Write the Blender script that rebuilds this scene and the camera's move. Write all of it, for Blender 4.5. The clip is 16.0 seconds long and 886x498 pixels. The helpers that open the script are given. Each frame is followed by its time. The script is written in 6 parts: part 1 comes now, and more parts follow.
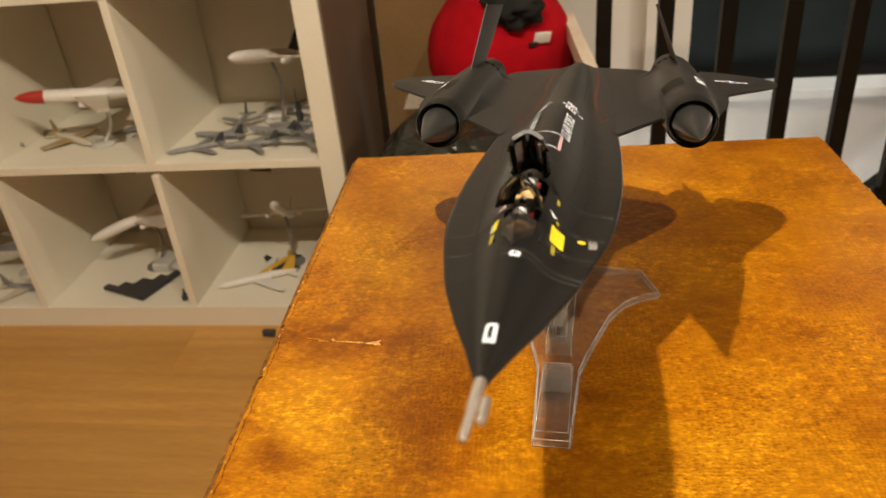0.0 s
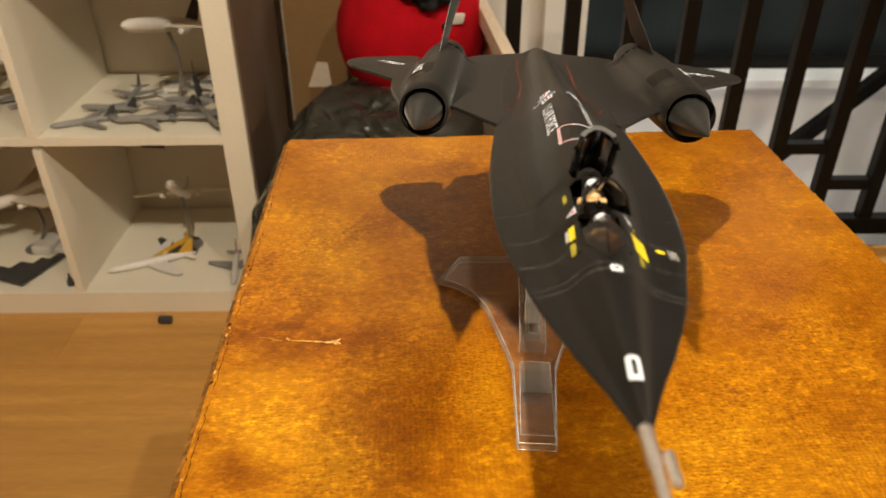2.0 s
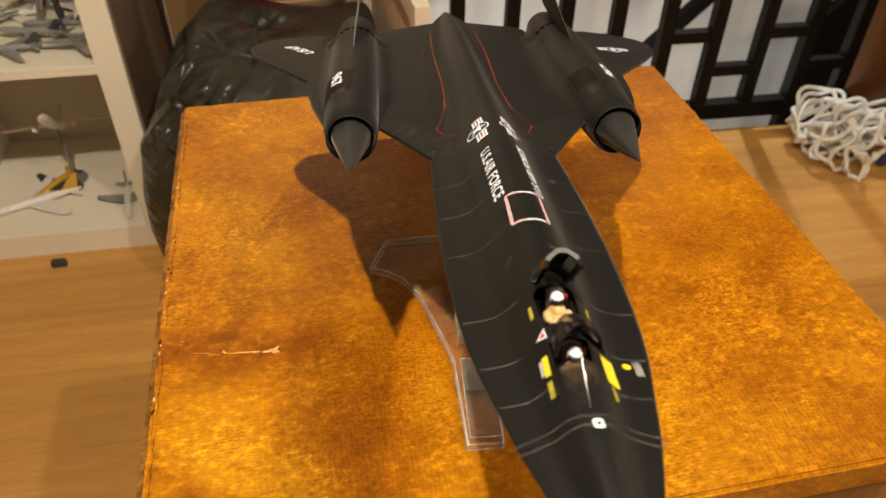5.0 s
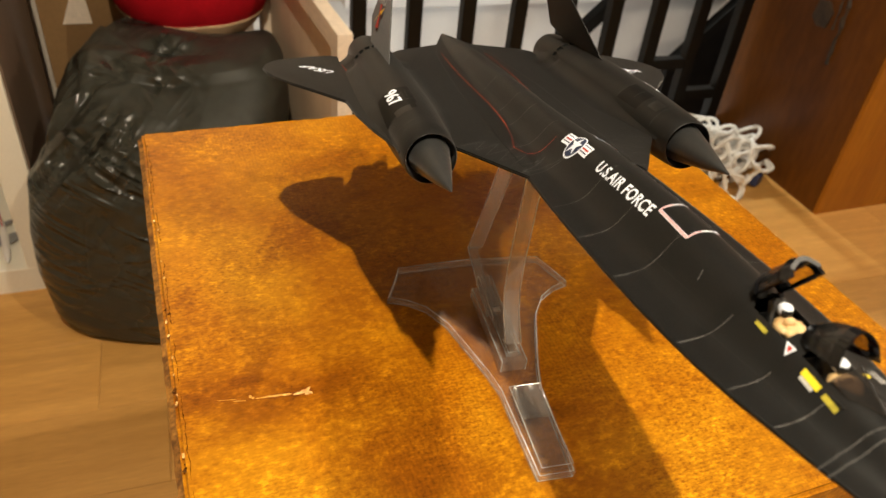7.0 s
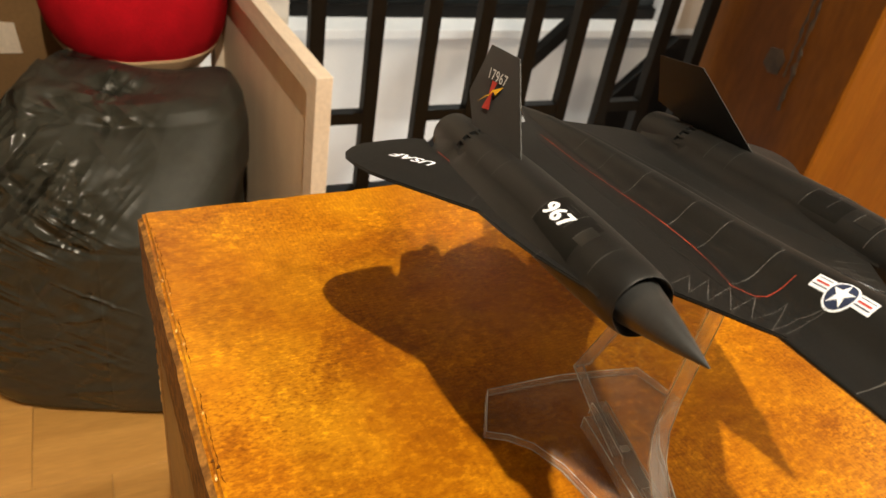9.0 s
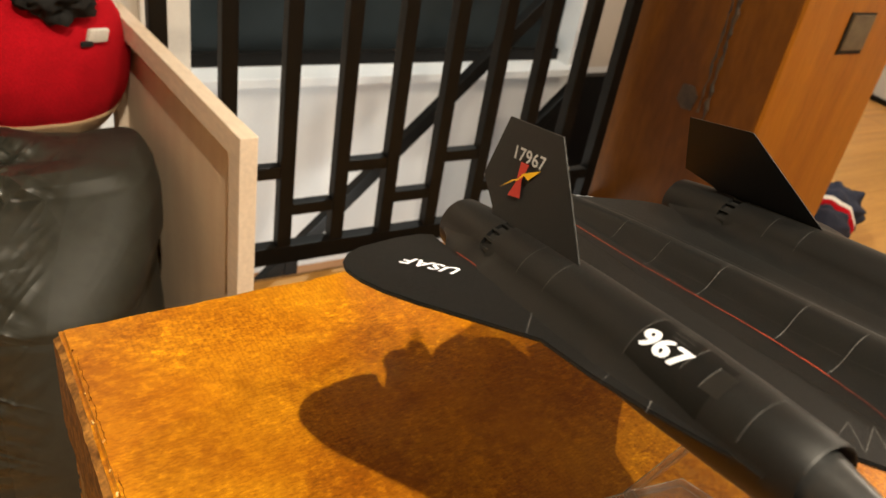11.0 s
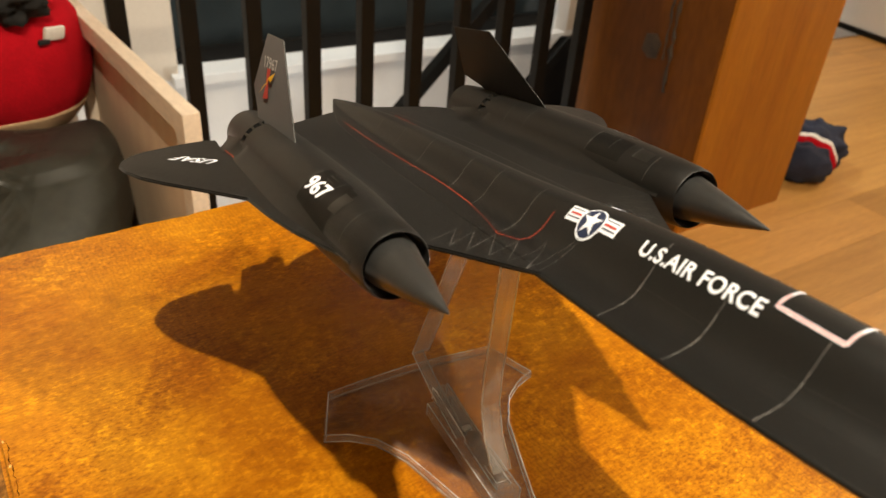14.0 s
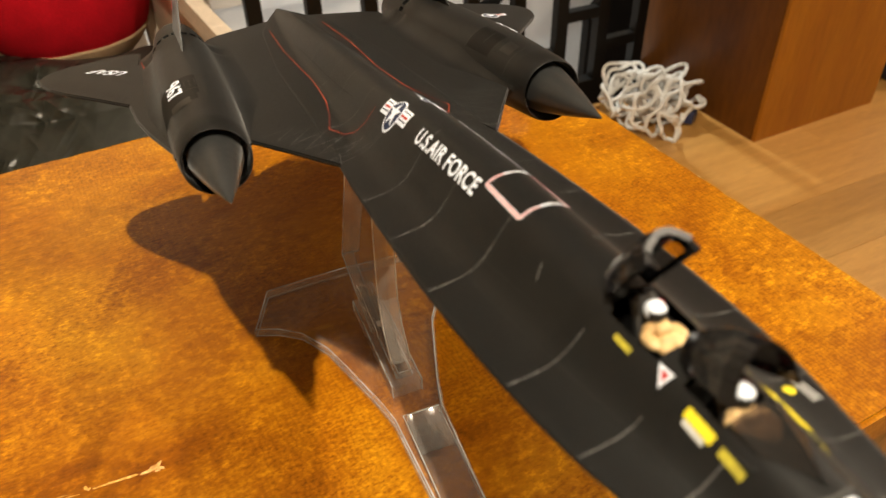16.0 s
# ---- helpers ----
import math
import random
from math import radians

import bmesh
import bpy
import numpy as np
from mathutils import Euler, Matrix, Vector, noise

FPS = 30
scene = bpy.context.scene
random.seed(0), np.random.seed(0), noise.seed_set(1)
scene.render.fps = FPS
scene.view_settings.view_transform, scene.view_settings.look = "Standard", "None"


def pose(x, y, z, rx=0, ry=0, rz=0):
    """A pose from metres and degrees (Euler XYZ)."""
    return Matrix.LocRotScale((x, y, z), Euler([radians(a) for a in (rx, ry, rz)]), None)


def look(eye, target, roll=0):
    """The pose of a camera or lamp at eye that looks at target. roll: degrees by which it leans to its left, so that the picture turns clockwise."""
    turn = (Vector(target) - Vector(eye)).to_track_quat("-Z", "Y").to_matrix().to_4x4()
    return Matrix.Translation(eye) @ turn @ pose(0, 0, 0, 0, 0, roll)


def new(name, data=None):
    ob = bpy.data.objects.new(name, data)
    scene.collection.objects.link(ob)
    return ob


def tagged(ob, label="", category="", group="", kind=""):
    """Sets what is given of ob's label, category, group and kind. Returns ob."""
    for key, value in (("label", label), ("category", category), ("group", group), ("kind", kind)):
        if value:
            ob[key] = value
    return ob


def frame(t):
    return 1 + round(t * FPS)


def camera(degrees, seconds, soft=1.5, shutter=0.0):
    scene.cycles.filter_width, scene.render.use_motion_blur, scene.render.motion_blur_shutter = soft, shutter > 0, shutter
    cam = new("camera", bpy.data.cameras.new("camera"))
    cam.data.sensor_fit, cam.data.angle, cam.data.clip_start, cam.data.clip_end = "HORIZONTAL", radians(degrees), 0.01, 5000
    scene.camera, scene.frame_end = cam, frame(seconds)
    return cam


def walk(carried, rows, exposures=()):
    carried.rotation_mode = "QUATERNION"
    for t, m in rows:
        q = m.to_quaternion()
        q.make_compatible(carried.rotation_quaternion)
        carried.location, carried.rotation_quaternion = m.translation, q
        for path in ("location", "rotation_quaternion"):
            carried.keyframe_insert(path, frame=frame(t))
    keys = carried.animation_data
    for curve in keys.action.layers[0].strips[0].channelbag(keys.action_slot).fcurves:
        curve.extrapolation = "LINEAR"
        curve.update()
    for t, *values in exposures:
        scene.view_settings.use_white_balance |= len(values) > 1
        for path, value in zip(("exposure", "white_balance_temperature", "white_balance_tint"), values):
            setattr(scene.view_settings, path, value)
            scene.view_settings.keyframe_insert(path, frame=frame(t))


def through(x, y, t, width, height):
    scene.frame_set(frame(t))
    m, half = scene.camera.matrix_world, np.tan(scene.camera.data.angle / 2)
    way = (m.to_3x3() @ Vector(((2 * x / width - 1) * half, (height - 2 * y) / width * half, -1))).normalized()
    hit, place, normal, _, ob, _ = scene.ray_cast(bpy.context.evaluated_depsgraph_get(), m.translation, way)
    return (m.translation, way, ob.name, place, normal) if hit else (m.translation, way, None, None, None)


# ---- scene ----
cam = camera(61.3, 16.0)
cam.data.dof.use_dof, cam.data.dof.focus_distance, cam.data.dof.aperture_fstop = True, 0.34, 21.0
PATH = [
    (0, (0.123, 0.057, 1.03), (-0.048, 1.78, 0.03), -5.5),
    (0.5, (0.107, 0.06, 1.03), (0.014, 1.784, 0.02), -3.7),
    (1, (0.094, 0.064, 1.029), (0.08, 1.786, 0.011), -2.0),
    (1.5, (0.081, 0.072, 1.027), (0.138, 1.784, -0.006), -0.9),
    (2, (0.08, 0.081, 1.026), (0.199, 1.774, -0.032), -0.3),
    (2.5, (0.086, 0.105, 1.025), (0.244, 1.764, -0.081), -0.3),
    (3, (0.094, 0.119, 1.034), (0.263, 1.737, -0.129), -0.7),
    (3.5, (0.096, 0.116, 1.059), (0.253, 1.671, -0.188), -1.7),
    (4, (0.097, 0.118, 1.078), (0.281, 1.631, -0.217), -1.6),
    (4.2, (0.095, 0.118, 1.079), (0.3, 1.618, -0.229), -1.4),
    (6.3, (0.01, 0.132, 1.064), (0.638, 1.548, -0.201), 5.3),
    (6.5, (0.004, 0.137, 1.063), (0.655, 1.555, -0.189), 5.6),
    (7, (-0.012, 0.155, 1.058), (0.683, 1.579, -0.163), 6.3),
    (7.5, (-0.023, 0.182, 1.055), (0.702, 1.608, -0.145), 7.0),
    (8, (-0.03, 0.204, 1.051), (0.741, 1.62, -0.132), 8.1),
    (8.5, (-0.044, 0.233, 1.046), (0.791, 1.633, -0.113), 9.5),
    (9, (-0.058, 0.272, 1.038), (0.836, 1.651, -0.102), 10.2),
    (9.5, (-0.063, 0.315, 1.033), (0.902, 1.659, -0.089), 10.8),
    (10, (-0.067, 0.344, 1.024), (0.959, 1.677, -0.057), 10.8),
    (10.2, (-0.063, 0.356, 1.021), (0.986, 1.687, -0.04), 10.7),
    (12.5, (-0.048, 0.343, 1.017), (1.098, 1.64, 0.014), 9.6),
    (13, (-0.035, 0.31, 1.021), (1.09, 1.607, -0.003), 8.3),
    (13.5, (-0.016, 0.273, 1.023), (1.07, 1.585, -0.025), 6.6),
    (14, (-0.007, 0.243, 1.023), (1.043, 1.569, -0.043), 4.7),
    (14.5, (-0.006, 0.222, 1.028), (0.973, 1.583, -0.063), 2.4),
    (15, (0.003, 0.21, 1.031), (0.936, 1.584, -0.082), 1.1),
    (15.5, (0.031, 0.199, 1.029), (0.894, 1.581, -0.131), -0.5),
    (16, (0.056, 0.187, 1.024), (0.827, 1.545, -0.225), -1.4),
]
walk(cam, [(t, look(eye, target, roll)) for t, eye, target, roll in PATH],
     exposures=[(0, -0.09), (3.5, -0.05), (6.5, 0.04), (7.5, 0.18), (9.5, 0.38), (12.5, 0.43), (14, 0.27), (15, 0.18), (16, 0.13)])

# ---- light ----
world = bpy.data.worlds.new("night_room")
scene.world = world
world.use_nodes = True
world.node_tree.nodes["Background"].inputs[0].default_value = (0.55, 0.62, 0.8, 1)
world.node_tree.nodes["Background"].inputs[1].default_value = 0.02
scene.view_settings.exposure = 0.0


def lamp(name, where, power, radius, colour):
    data = bpy.data.lights.new(name, "POINT")
    data.energy, data.shadow_soft_size, data.color = power, radius, colour
    ob = new(name, data)
    ob.location = where
    return ob


STAIR_FILL = (1.35, 2.32, -0.72)
SECOND_LAMP = (0.81, -0.225, 2.41)
lamp("ceiling_bulb", (-0.09, 0.03, 2.08), 100, 0.015, (1.0, 0.86, 0.65))
lamp("second_bulb", SECOND_LAMP, 70, 0.015, (1.0, 0.86, 0.65))
# fill light added to brighten the east side, no lamp stands there
lamp("far_room_bulb", (3.6, 0.6, 2.25), 66, 0.05, (1.0, 0.86, 0.68))
STAIR_CEILING = (1.62, 2.72, 2.36)
# fill light added out of view, low in the stairwell, to brighten its wall
lamp("stair_bulb", STAIR_FILL, 19, 0.2, (0.95, 1.0, 0.96))
lamp("stair_ceiling_bulb", STAIR_CEILING, 145, 0.03, (0.96, 1.0, 0.93))


# ---- materials ----
def material(name, colour, rough=0.5, metal=0.0, second=None, scale=8.0, mix=(0.35, 0.65), bump=0.0, bump_scale=60.0,
             stretch=(1, 1, 1), spec=0.5, fine=None, coat=0.0, rough_var=0.0, alpha=None, sheen=0.0):
    """A procedural surface: two tones by a large noise, a finer grain, relief and uneven gloss."""
    m = bpy.data.materials.new(name)
    m.use_nodes = True
    nodes, links = m.node_tree.nodes, m.node_tree.links
    p = nodes["Principled BSDF"]
    p.inputs["Roughness"].default_value = rough
    p.inputs["Metallic"].default_value = metal
    p.inputs["Specular IOR Level"].default_value = spec
    p.inputs["Coat Weight"].default_value = coat
    p.inputs["Sheen Weight"].default_value, p.inputs["Sheen Roughness"].default_value = sheen, 0.32
    p.inputs["Base Color"].default_value = (*colour, 1)
    tex = nodes.new("ShaderNodeTexCoord")
    place = nodes.new("ShaderNodeMapping")
    place.inputs["Scale"].default_value = stretch
    links.new(tex.outputs["Object"], place.inputs["Vector"])
    out = None
    if second:
        n = nodes.new("ShaderNodeTexNoise")
        n.inputs["Scale"].default_value, n.inputs["Detail"].default_value = scale, 5
        links.new(place.outputs[0], n.inputs["Vector"])
        ramp = nodes.new("ShaderNodeValToRGB")
        ramp.color_ramp.elements[0].position, ramp.color_ramp.elements[1].position = mix
        ramp.color_ramp.elements[0].color, ramp.color_ramp.elements[1].color = (*colour, 1), (*second, 1)
        links.new(n.outputs["Fac"], ramp.inputs[0])
        out = ramp.outputs[0]
    if fine:
        f = nodes.new("ShaderNodeTexNoise")
        f.inputs["Scale"].default_value, f.inputs["Detail"].default_value = fine[0], 6
        links.new(place.outputs[0], f.inputs["Vector"])
        fr = nodes.new("ShaderNodeMapRange")
        fr.inputs[1].default_value, fr.inputs[2].default_value = 0.3, 0.7
        fr.inputs[3].default_value, fr.inputs[4].default_value = 1 - fine[1], 1 + fine[1]
        links.new(f.outputs["Fac"], fr.inputs[0])
        mul = nodes.new("ShaderNodeVectorMath")
        mul.operation = "SCALE"
        if out:
            links.new(out, mul.inputs[0])
        else:
            mul.inputs[0].default_value = colour
        links.new(fr.outputs[0], mul.inputs["Scale"])
        out = mul.outputs[0]
    if out:
        links.new(out, p.inputs["Base Color"])
    if bump or rough_var:
        b = nodes.new("ShaderNodeTexNoise")
        b.inputs["Scale"].default_value, b.inputs["Detail"].default_value = bump_scale, 4
        links.new(place.outputs[0], b.inputs["Vector"])
        if bump:
            bn = nodes.new("ShaderNodeBump")
            bn.inputs["Strength"].default_value, bn.inputs["Distance"].default_value = 1.0, bump
            links.new(b.outputs["Fac"], bn.inputs["Height"])
            links.new(bn.outputs[0], p.inputs["Normal"])
        if rough_var:
            rr = nodes.new("ShaderNodeMapRange")
            rr.inputs[1].default_value, rr.inputs[2].default_value = 0.3, 0.7
            rr.inputs[3].default_value, rr.inputs[4].default_value = max(0.02, rough - rough_var), min(1, rough + rough_var)
            links.new(b.outputs["Fac"], rr.inputs[0])
            links.new(rr.outputs[0], p.inputs["Roughness"])
    return m


def clear_plastic(name, through=(0.97, 0.96, 0.95), haze=0.0, gloss=(0.03, 0.35), rough=0.06):
    """Thin clear plastic: light passes straight, with a sheen on the surface and a little haze."""
    m = bpy.data.materials.new(name)
    m.use_nodes = True
    nodes, links = m.node_tree.nodes, m.node_tree.links
    nodes.remove(nodes["Principled BSDF"])
    out = nodes["Material Output"]
    clear = nodes.new("ShaderNodeBsdfTransparent")
    clear.inputs[0].default_value = (*through, 1)
    milk = nodes.new("ShaderNodeBsdfDiffuse")
    milk.inputs[0].default_value = (0.8, 0.78, 0.75, 1)
    shine = nodes.new("ShaderNodeBsdfGlossy")
    shine.inputs["Roughness"].default_value = rough
    n = nodes.new("ShaderNodeTexNoise")
    n.inputs["Scale"].default_value = 60
    tex = nodes.new("ShaderNodeTexCoord")
    links.new(tex.outputs["Object"], n.inputs["Vector"])
    cloud = nodes.new("ShaderNodeMapRange")
    cloud.inputs[1].default_value, cloud.inputs[2].default_value = 0.3, 0.7
    cloud.inputs[3].default_value, cloud.inputs[4].default_value = haze * 0.5, haze * 1.5
    links.new(n.outputs["Fac"], cloud.inputs[0])
    first = nodes.new("ShaderNodeMixShader")
    links.new(cloud.outputs[0], first.inputs[0])
    links.new(clear.outputs[0], first.inputs[1])
    links.new(milk.outputs[0], first.inputs[2])
    weight = nodes.new("ShaderNodeLayerWeight")
    bend = nodes.new("ShaderNodeMath")
    bend.operation = "POWER"
    bend.inputs[1].default_value = 3.0
    links.new(weight.outputs["Facing"], bend.inputs[0])
    sheen = nodes.new("ShaderNodeMapRange")
    sheen.inputs[3].default_value, sheen.inputs[4].default_value = gloss
    links.new(bend.outputs[0], sheen.inputs[0])
    second = nodes.new("ShaderNodeMixShader")
    links.new(sheen.outputs[0], second.inputs[0])
    links.new(first.outputs[0], second.inputs[1])
    links.new(shine.outputs[0], second.inputs[2])
    links.new(second.outputs[0], out.inputs[0])
    return m


def bag_plastic():
    """Stretched bin-bag film: taut diagonal creases and soft dents over a dark green-black."""
    m = material("black_bin_bag", (0.024, 0.025, 0.019), 0.27, second=(0.033, 0.034, 0.027), scale=4, fine=(60, 0.15))
    nodes, links = m.node_tree.nodes, m.node_tree.links
    p = nodes["Principled BSDF"]
    heights = []
    # bundles of taut pleats: slope in degrees, length and width of a pleat, height, seed
    for slope_up, long, thin, amount, seed in ((52, 0.42, 0.034, 0.060, 0.0), (-22, 0.36, 0.030, 0.052, 3.0), (14, 0.40, 0.042, 0.052, 7.0)):
        mp = nodes.new("ShaderNodeMapping")
        mp.vector_type = "TEXTURE"
        mp.inputs["Rotation"].default_value, mp.inputs["Scale"].default_value = (0, -radians(slope_up), 0), (long, 0.16, thin)
        links.new(nodes["Texture Coordinate"].outputs["Object"], mp.inputs["Vector"])
        n = nodes.new("ShaderNodeTexNoise")
        n.noise_dimensions = "4D"
        n.inputs["W"].default_value = seed
        n.inputs["Scale"].default_value, n.inputs["Detail"].default_value, n.inputs["Distortion"].default_value = 1.0, 1.5, 0.35
        links.new(mp.outputs[0], n.inputs["Vector"])
        fold = nodes.new("ShaderNodeMath")
        fold.operation = "SUBTRACT"
        fold.inputs[1].default_value = 0.5
        links.new(n.outputs["Fac"], fold.inputs[0])
        sharp = nodes.new("ShaderNodeMath")
        sharp.operation = "ABSOLUTE"
        links.new(fold.outputs[0], sharp.inputs[0])
        spot = nodes.new("ShaderNodeTexNoise")
        spot.noise_dimensions = "4D"
        spot.inputs["W"].default_value, spot.inputs["Scale"].default_value, spot.inputs["Detail"].default_value = seed + 1.7, 6.0, 1
        links.new(nodes["Texture Coordinate"].outputs["Object"], spot.inputs["Vector"])
        where_folded = nodes.new("ShaderNodeMapRange")
        where_folded.inputs[1].default_value, where_folded.inputs[2].default_value, where_folded.inputs[3].default_value, where_folded.inputs[4].default_value = 0.40, 0.54, 0.0, -amount
        links.new(spot.outputs["Fac"], where_folded.inputs[0])
        mul = nodes.new("ShaderNodeMath")
        mul.operation = "MULTIPLY"
        links.new(sharp.outputs[0], mul.inputs[0])
        links.new(where_folded.outputs[0], mul.inputs[1])
        heights.append(mul.outputs[0])
    add = None
    for one in heights:
        if add is None:
            add = one
            continue
        s = nodes.new("ShaderNodeMath")
        links.new(add, s.inputs[0])
        links.new(one, s.inputs[1])
        add = s.outputs[0]
    where = nodes.new("ShaderNodeTexNoise")
    where.inputs["Scale"].default_value, where.inputs["Detail"].default_value = 5.5, 2
    links.new(nodes["Texture Coordinate"].outputs["Object"], where.inputs["Vector"])
    patch = nodes.new("ShaderNodeMapRange")
    patch.inputs[1].default_value, patch.inputs[2].default_value, patch.inputs[3].default_value, patch.inputs[4].default_value = 0.40, 0.55, 0.25, 1.2
    links.new(where.outputs["Fac"], patch.inputs[0])
    masked = nodes.new("ShaderNodeMath")
    masked.operation = "MULTIPLY"
    links.new(add, masked.inputs[0])
    links.new(patch.outputs[0], masked.inputs[1])
    apart = nodes.new("ShaderNodeSeparateXYZ")
    links.new(nodes["Texture Coordinate"].outputs["Object"], apart.inputs[0])
    taut = nodes.new("ShaderNodeMapRange")
    taut.inputs[1].default_value, taut.inputs[2].default_value, taut.inputs[3].default_value, taut.inputs[4].default_value = -0.01, 0.11, 1.4, 0.05
    links.new(apart.outputs[0], taut.inputs[0])
    eased = nodes.new("ShaderNodeMath")
    eased.operation = "MULTIPLY"
    links.new(masked.outputs[0], eased.inputs[0])
    links.new(taut.outputs[0], eased.inputs[1])
    high = nodes.new("ShaderNodeMapRange")
    high.inputs[1].default_value, high.inputs[2].default_value, high.inputs[3].default_value, high.inputs[4].default_value = 0.26, 0.36, 0.45, 1.0
    links.new(apart.outputs[2], high.inputs[0])
    upper = nodes.new("ShaderNodeMath")
    upper.operation = "MULTIPLY"
    links.new(eased.outputs[0], upper.inputs[0])
    links.new(high.outputs[0], upper.inputs[1])
    add = upper.outputs[0]
    zone = nodes.new("ShaderNodeMath")
    zone.operation = "MULTIPLY"
    links.new(patch.outputs[0], zone.inputs[0])
    links.new(taut.outputs[0], zone.inputs[1])
    gloss = nodes.new("ShaderNodeMapRange")
    gloss.inputs[1].default_value, gloss.inputs[2].default_value, gloss.inputs[3].default_value, gloss.inputs[4].default_value = 0.05, 1.0, 0.62, 0.24
    links.new(zone.outputs[0], gloss.inputs[0])
    links.new(gloss.outputs[0], p.inputs["Roughness"])
    bn = nodes.new("ShaderNodeBump")
    bn.inputs["Distance"].default_value = 1.0
    links.new(add, bn.inputs["Height"])
    links.new(bn.outputs[0], p.inputs["Normal"])
    return m


BLACK = material("matt_black_paint", (0.0016, 0.0018, 0.0017), 0.50, spec=0.40, second=(0.0026, 0.0028, 0.0027), scale=30, fine=(1400, 0.45), sheen=0.16,
                 bump=0.00004, bump_scale=2500, rough_var=0.06)
BLACK_DARK = material("dark_recess", (0.006, 0.006, 0.006), 0.6, fine=(300, 0.1))
GLOSS_BLACK = material("gloss_black_plastic", (0.006, 0.006, 0.007), 0.12, fine=(200, 0.1))
LINE = material("grey_panel_line", (0.085, 0.083, 0.078), 0.6, fine=(700, 0.5))
WHITE_INK = material("white_marking", (0.72, 0.78, 0.88), 0.5, fine=(900, 0.06))
BLUE_INK = material("navy_marking", (0.012, 0.022, 0.06), 0.5, fine=(900, 0.06))
RED_INK = material("red_marking", (0.42, 0.03, 0.02), 0.5, fine=(900, 0.1))
PINK_INK = material("pink_marking", (0.62, 0.30, 0.31), 0.5, fine=(900, 0.08))
ORANGE_INK = material("orange_red_line", (0.27, 0.038, 0.016), 0.5, second=(0.16, 0.021, 0.010), scale=90, fine=(900, 0.25))
ORANGE_FADED = material("faded_red_smear", (0.07, 0.012, 0.007), 0.55, fine=(600, 0.4))
PANEL_DARK = material("dull_black_panel", (0.0030, 0.0030, 0.0028), 0.5, spec=0.24, fine=(800, 0.2))
YELLOW_INK = material("yellow_marking", (0.72, 0.60, 0.02), 0.5, fine=(900, 0.08))
SKIN = material("tan_figure_paint", (0.52, 0.33, 0.14), 0.5, second=(0.6, 0.42, 0.2), scale=300, fine=(900, 0.1))
PALE_RIM = material("grey_canopy_rim", (0.05, 0.05, 0.05), 0.42, second=(0.018, 0.018, 0.018), scale=200, fine=(900, 0.2))
STEEL = material("silver_probe", (0.82, 0.80, 0.78), 0.35, metal=0.9, fine=(900, 0.1))
CLEAR = clear_plastic("clear_acrylic", haze=0.03)
# wall haze is raised to stand in for reflections in the acrylic
CLEAR_EDGE = clear_plastic("clear_acrylic_wall", (0.965, 0.955, 0.945), 0.19, (0.08, 0.5))
CLEAR_ARM = clear_plastic("clear_acrylic_arm", (0.96, 0.95, 0.94), 0.055, (0.08, 0.5), 0.12)
CLEAR_RISE = clear_plastic("clear_acrylic_slope", (0.95, 0.94, 0.93), 0.10, (0.18, 0.5), 0.11)
# pale haze that paints the bright glint of acrylic edges
ACRYLIC_GLINT = clear_plastic("acrylic_painted_glint", (0.92, 0.91, 0.90), 0.42, (0.16, 0.5), 0.2)
# haze that stands in for reflections on the socket
SOCKET_SHEEN = clear_plastic("acrylic_socket_sheen", (0.95, 0.94, 0.93), 0.14, (0.06, 0.45))
TINTED = clear_plastic("tinted_canopy_glass", (0.62, 0.58, 0.55), 0.02, (0.03, 0.3))
SMOKED_PANE = clear_plastic("smoked_windscreen", (0.45, 0.41, 0.38), 0.02, (0.03, 0.3))
DARK_GLASS = clear_plastic("smoked_canopy_glass", (0.26, 0.23, 0.20), 0.03, (0.04, 0.4))
OAK = material("laminate_floor", (0.36, 0.17, 0.065), 0.38, second=(0.27, 0.12, 0.042), scale=5, stretch=(0.6, 6, 6), fine=(60, 0.12),
               bump=0.0002, bump_scale=90, rough_var=0.06)
SHELF_WHITE = material("white_laminate", (0.80, 0.76, 0.65), 0.5, second=(0.76, 0.72, 0.61), scale=3, fine=(200, 0.03), bump=0.00005, bump_scale=300)
WALL_CREAM = material("cream_wall_paint", (0.66, 0.58, 0.49), 0.8, second=(0.62, 0.545, 0.46), scale=2, fine=(120, 0.03), bump=0.0003, bump_scale=220)
# tone for surfaces out of view, darkened to cut bounced light
UNSEEN_TAN = material("unseen_tan_paint", (0.36, 0.30, 0.24), 0.8, second=(0.33, 0.275, 0.22), scale=2, fine=(120, 0.03), bump=0.0003, bump_scale=220)
WALL_WHITE = material("white_wall_paint", (0.80, 0.79, 0.78), 0.7, second=(0.70, 0.69, 0.68), scale=2, fine=(120, 0.03), bump=0.0002, bump_scale=220)
IRON = material("black_iron_paint", (0.0030, 0.0024, 0.0018), 0.5, spec=0.22, second=(0.005, 0.0041, 0.0031), scale=20, fine=(300, 0.15), bump=0.0001, bump_scale=200)
NIGHT = material("night_window_glass", (0.022, 0.027, 0.028), 0.12, fine=(3, 0.2))
BAG = bag_plastic()
PLUSH_RED = material("red_plush", (0.46, 0.004, 0.012), 0.95, spec=0.15, second=(0.36, 0.003, 0.009), scale=20, fine=(500, 0.25), bump=0.001, bump_scale=500)
PLUSH_TAN = material("tan_plush", (0.46, 0.30, 0.17), 0.9, fine=(500, 0.25), bump=0.001, bump_scale=500)
PLUSH_BLACK = material("black_plush", (0.01, 0.01, 0.01), 0.9, fine=(500, 0.25), bump=0.001, bump_scale=500)
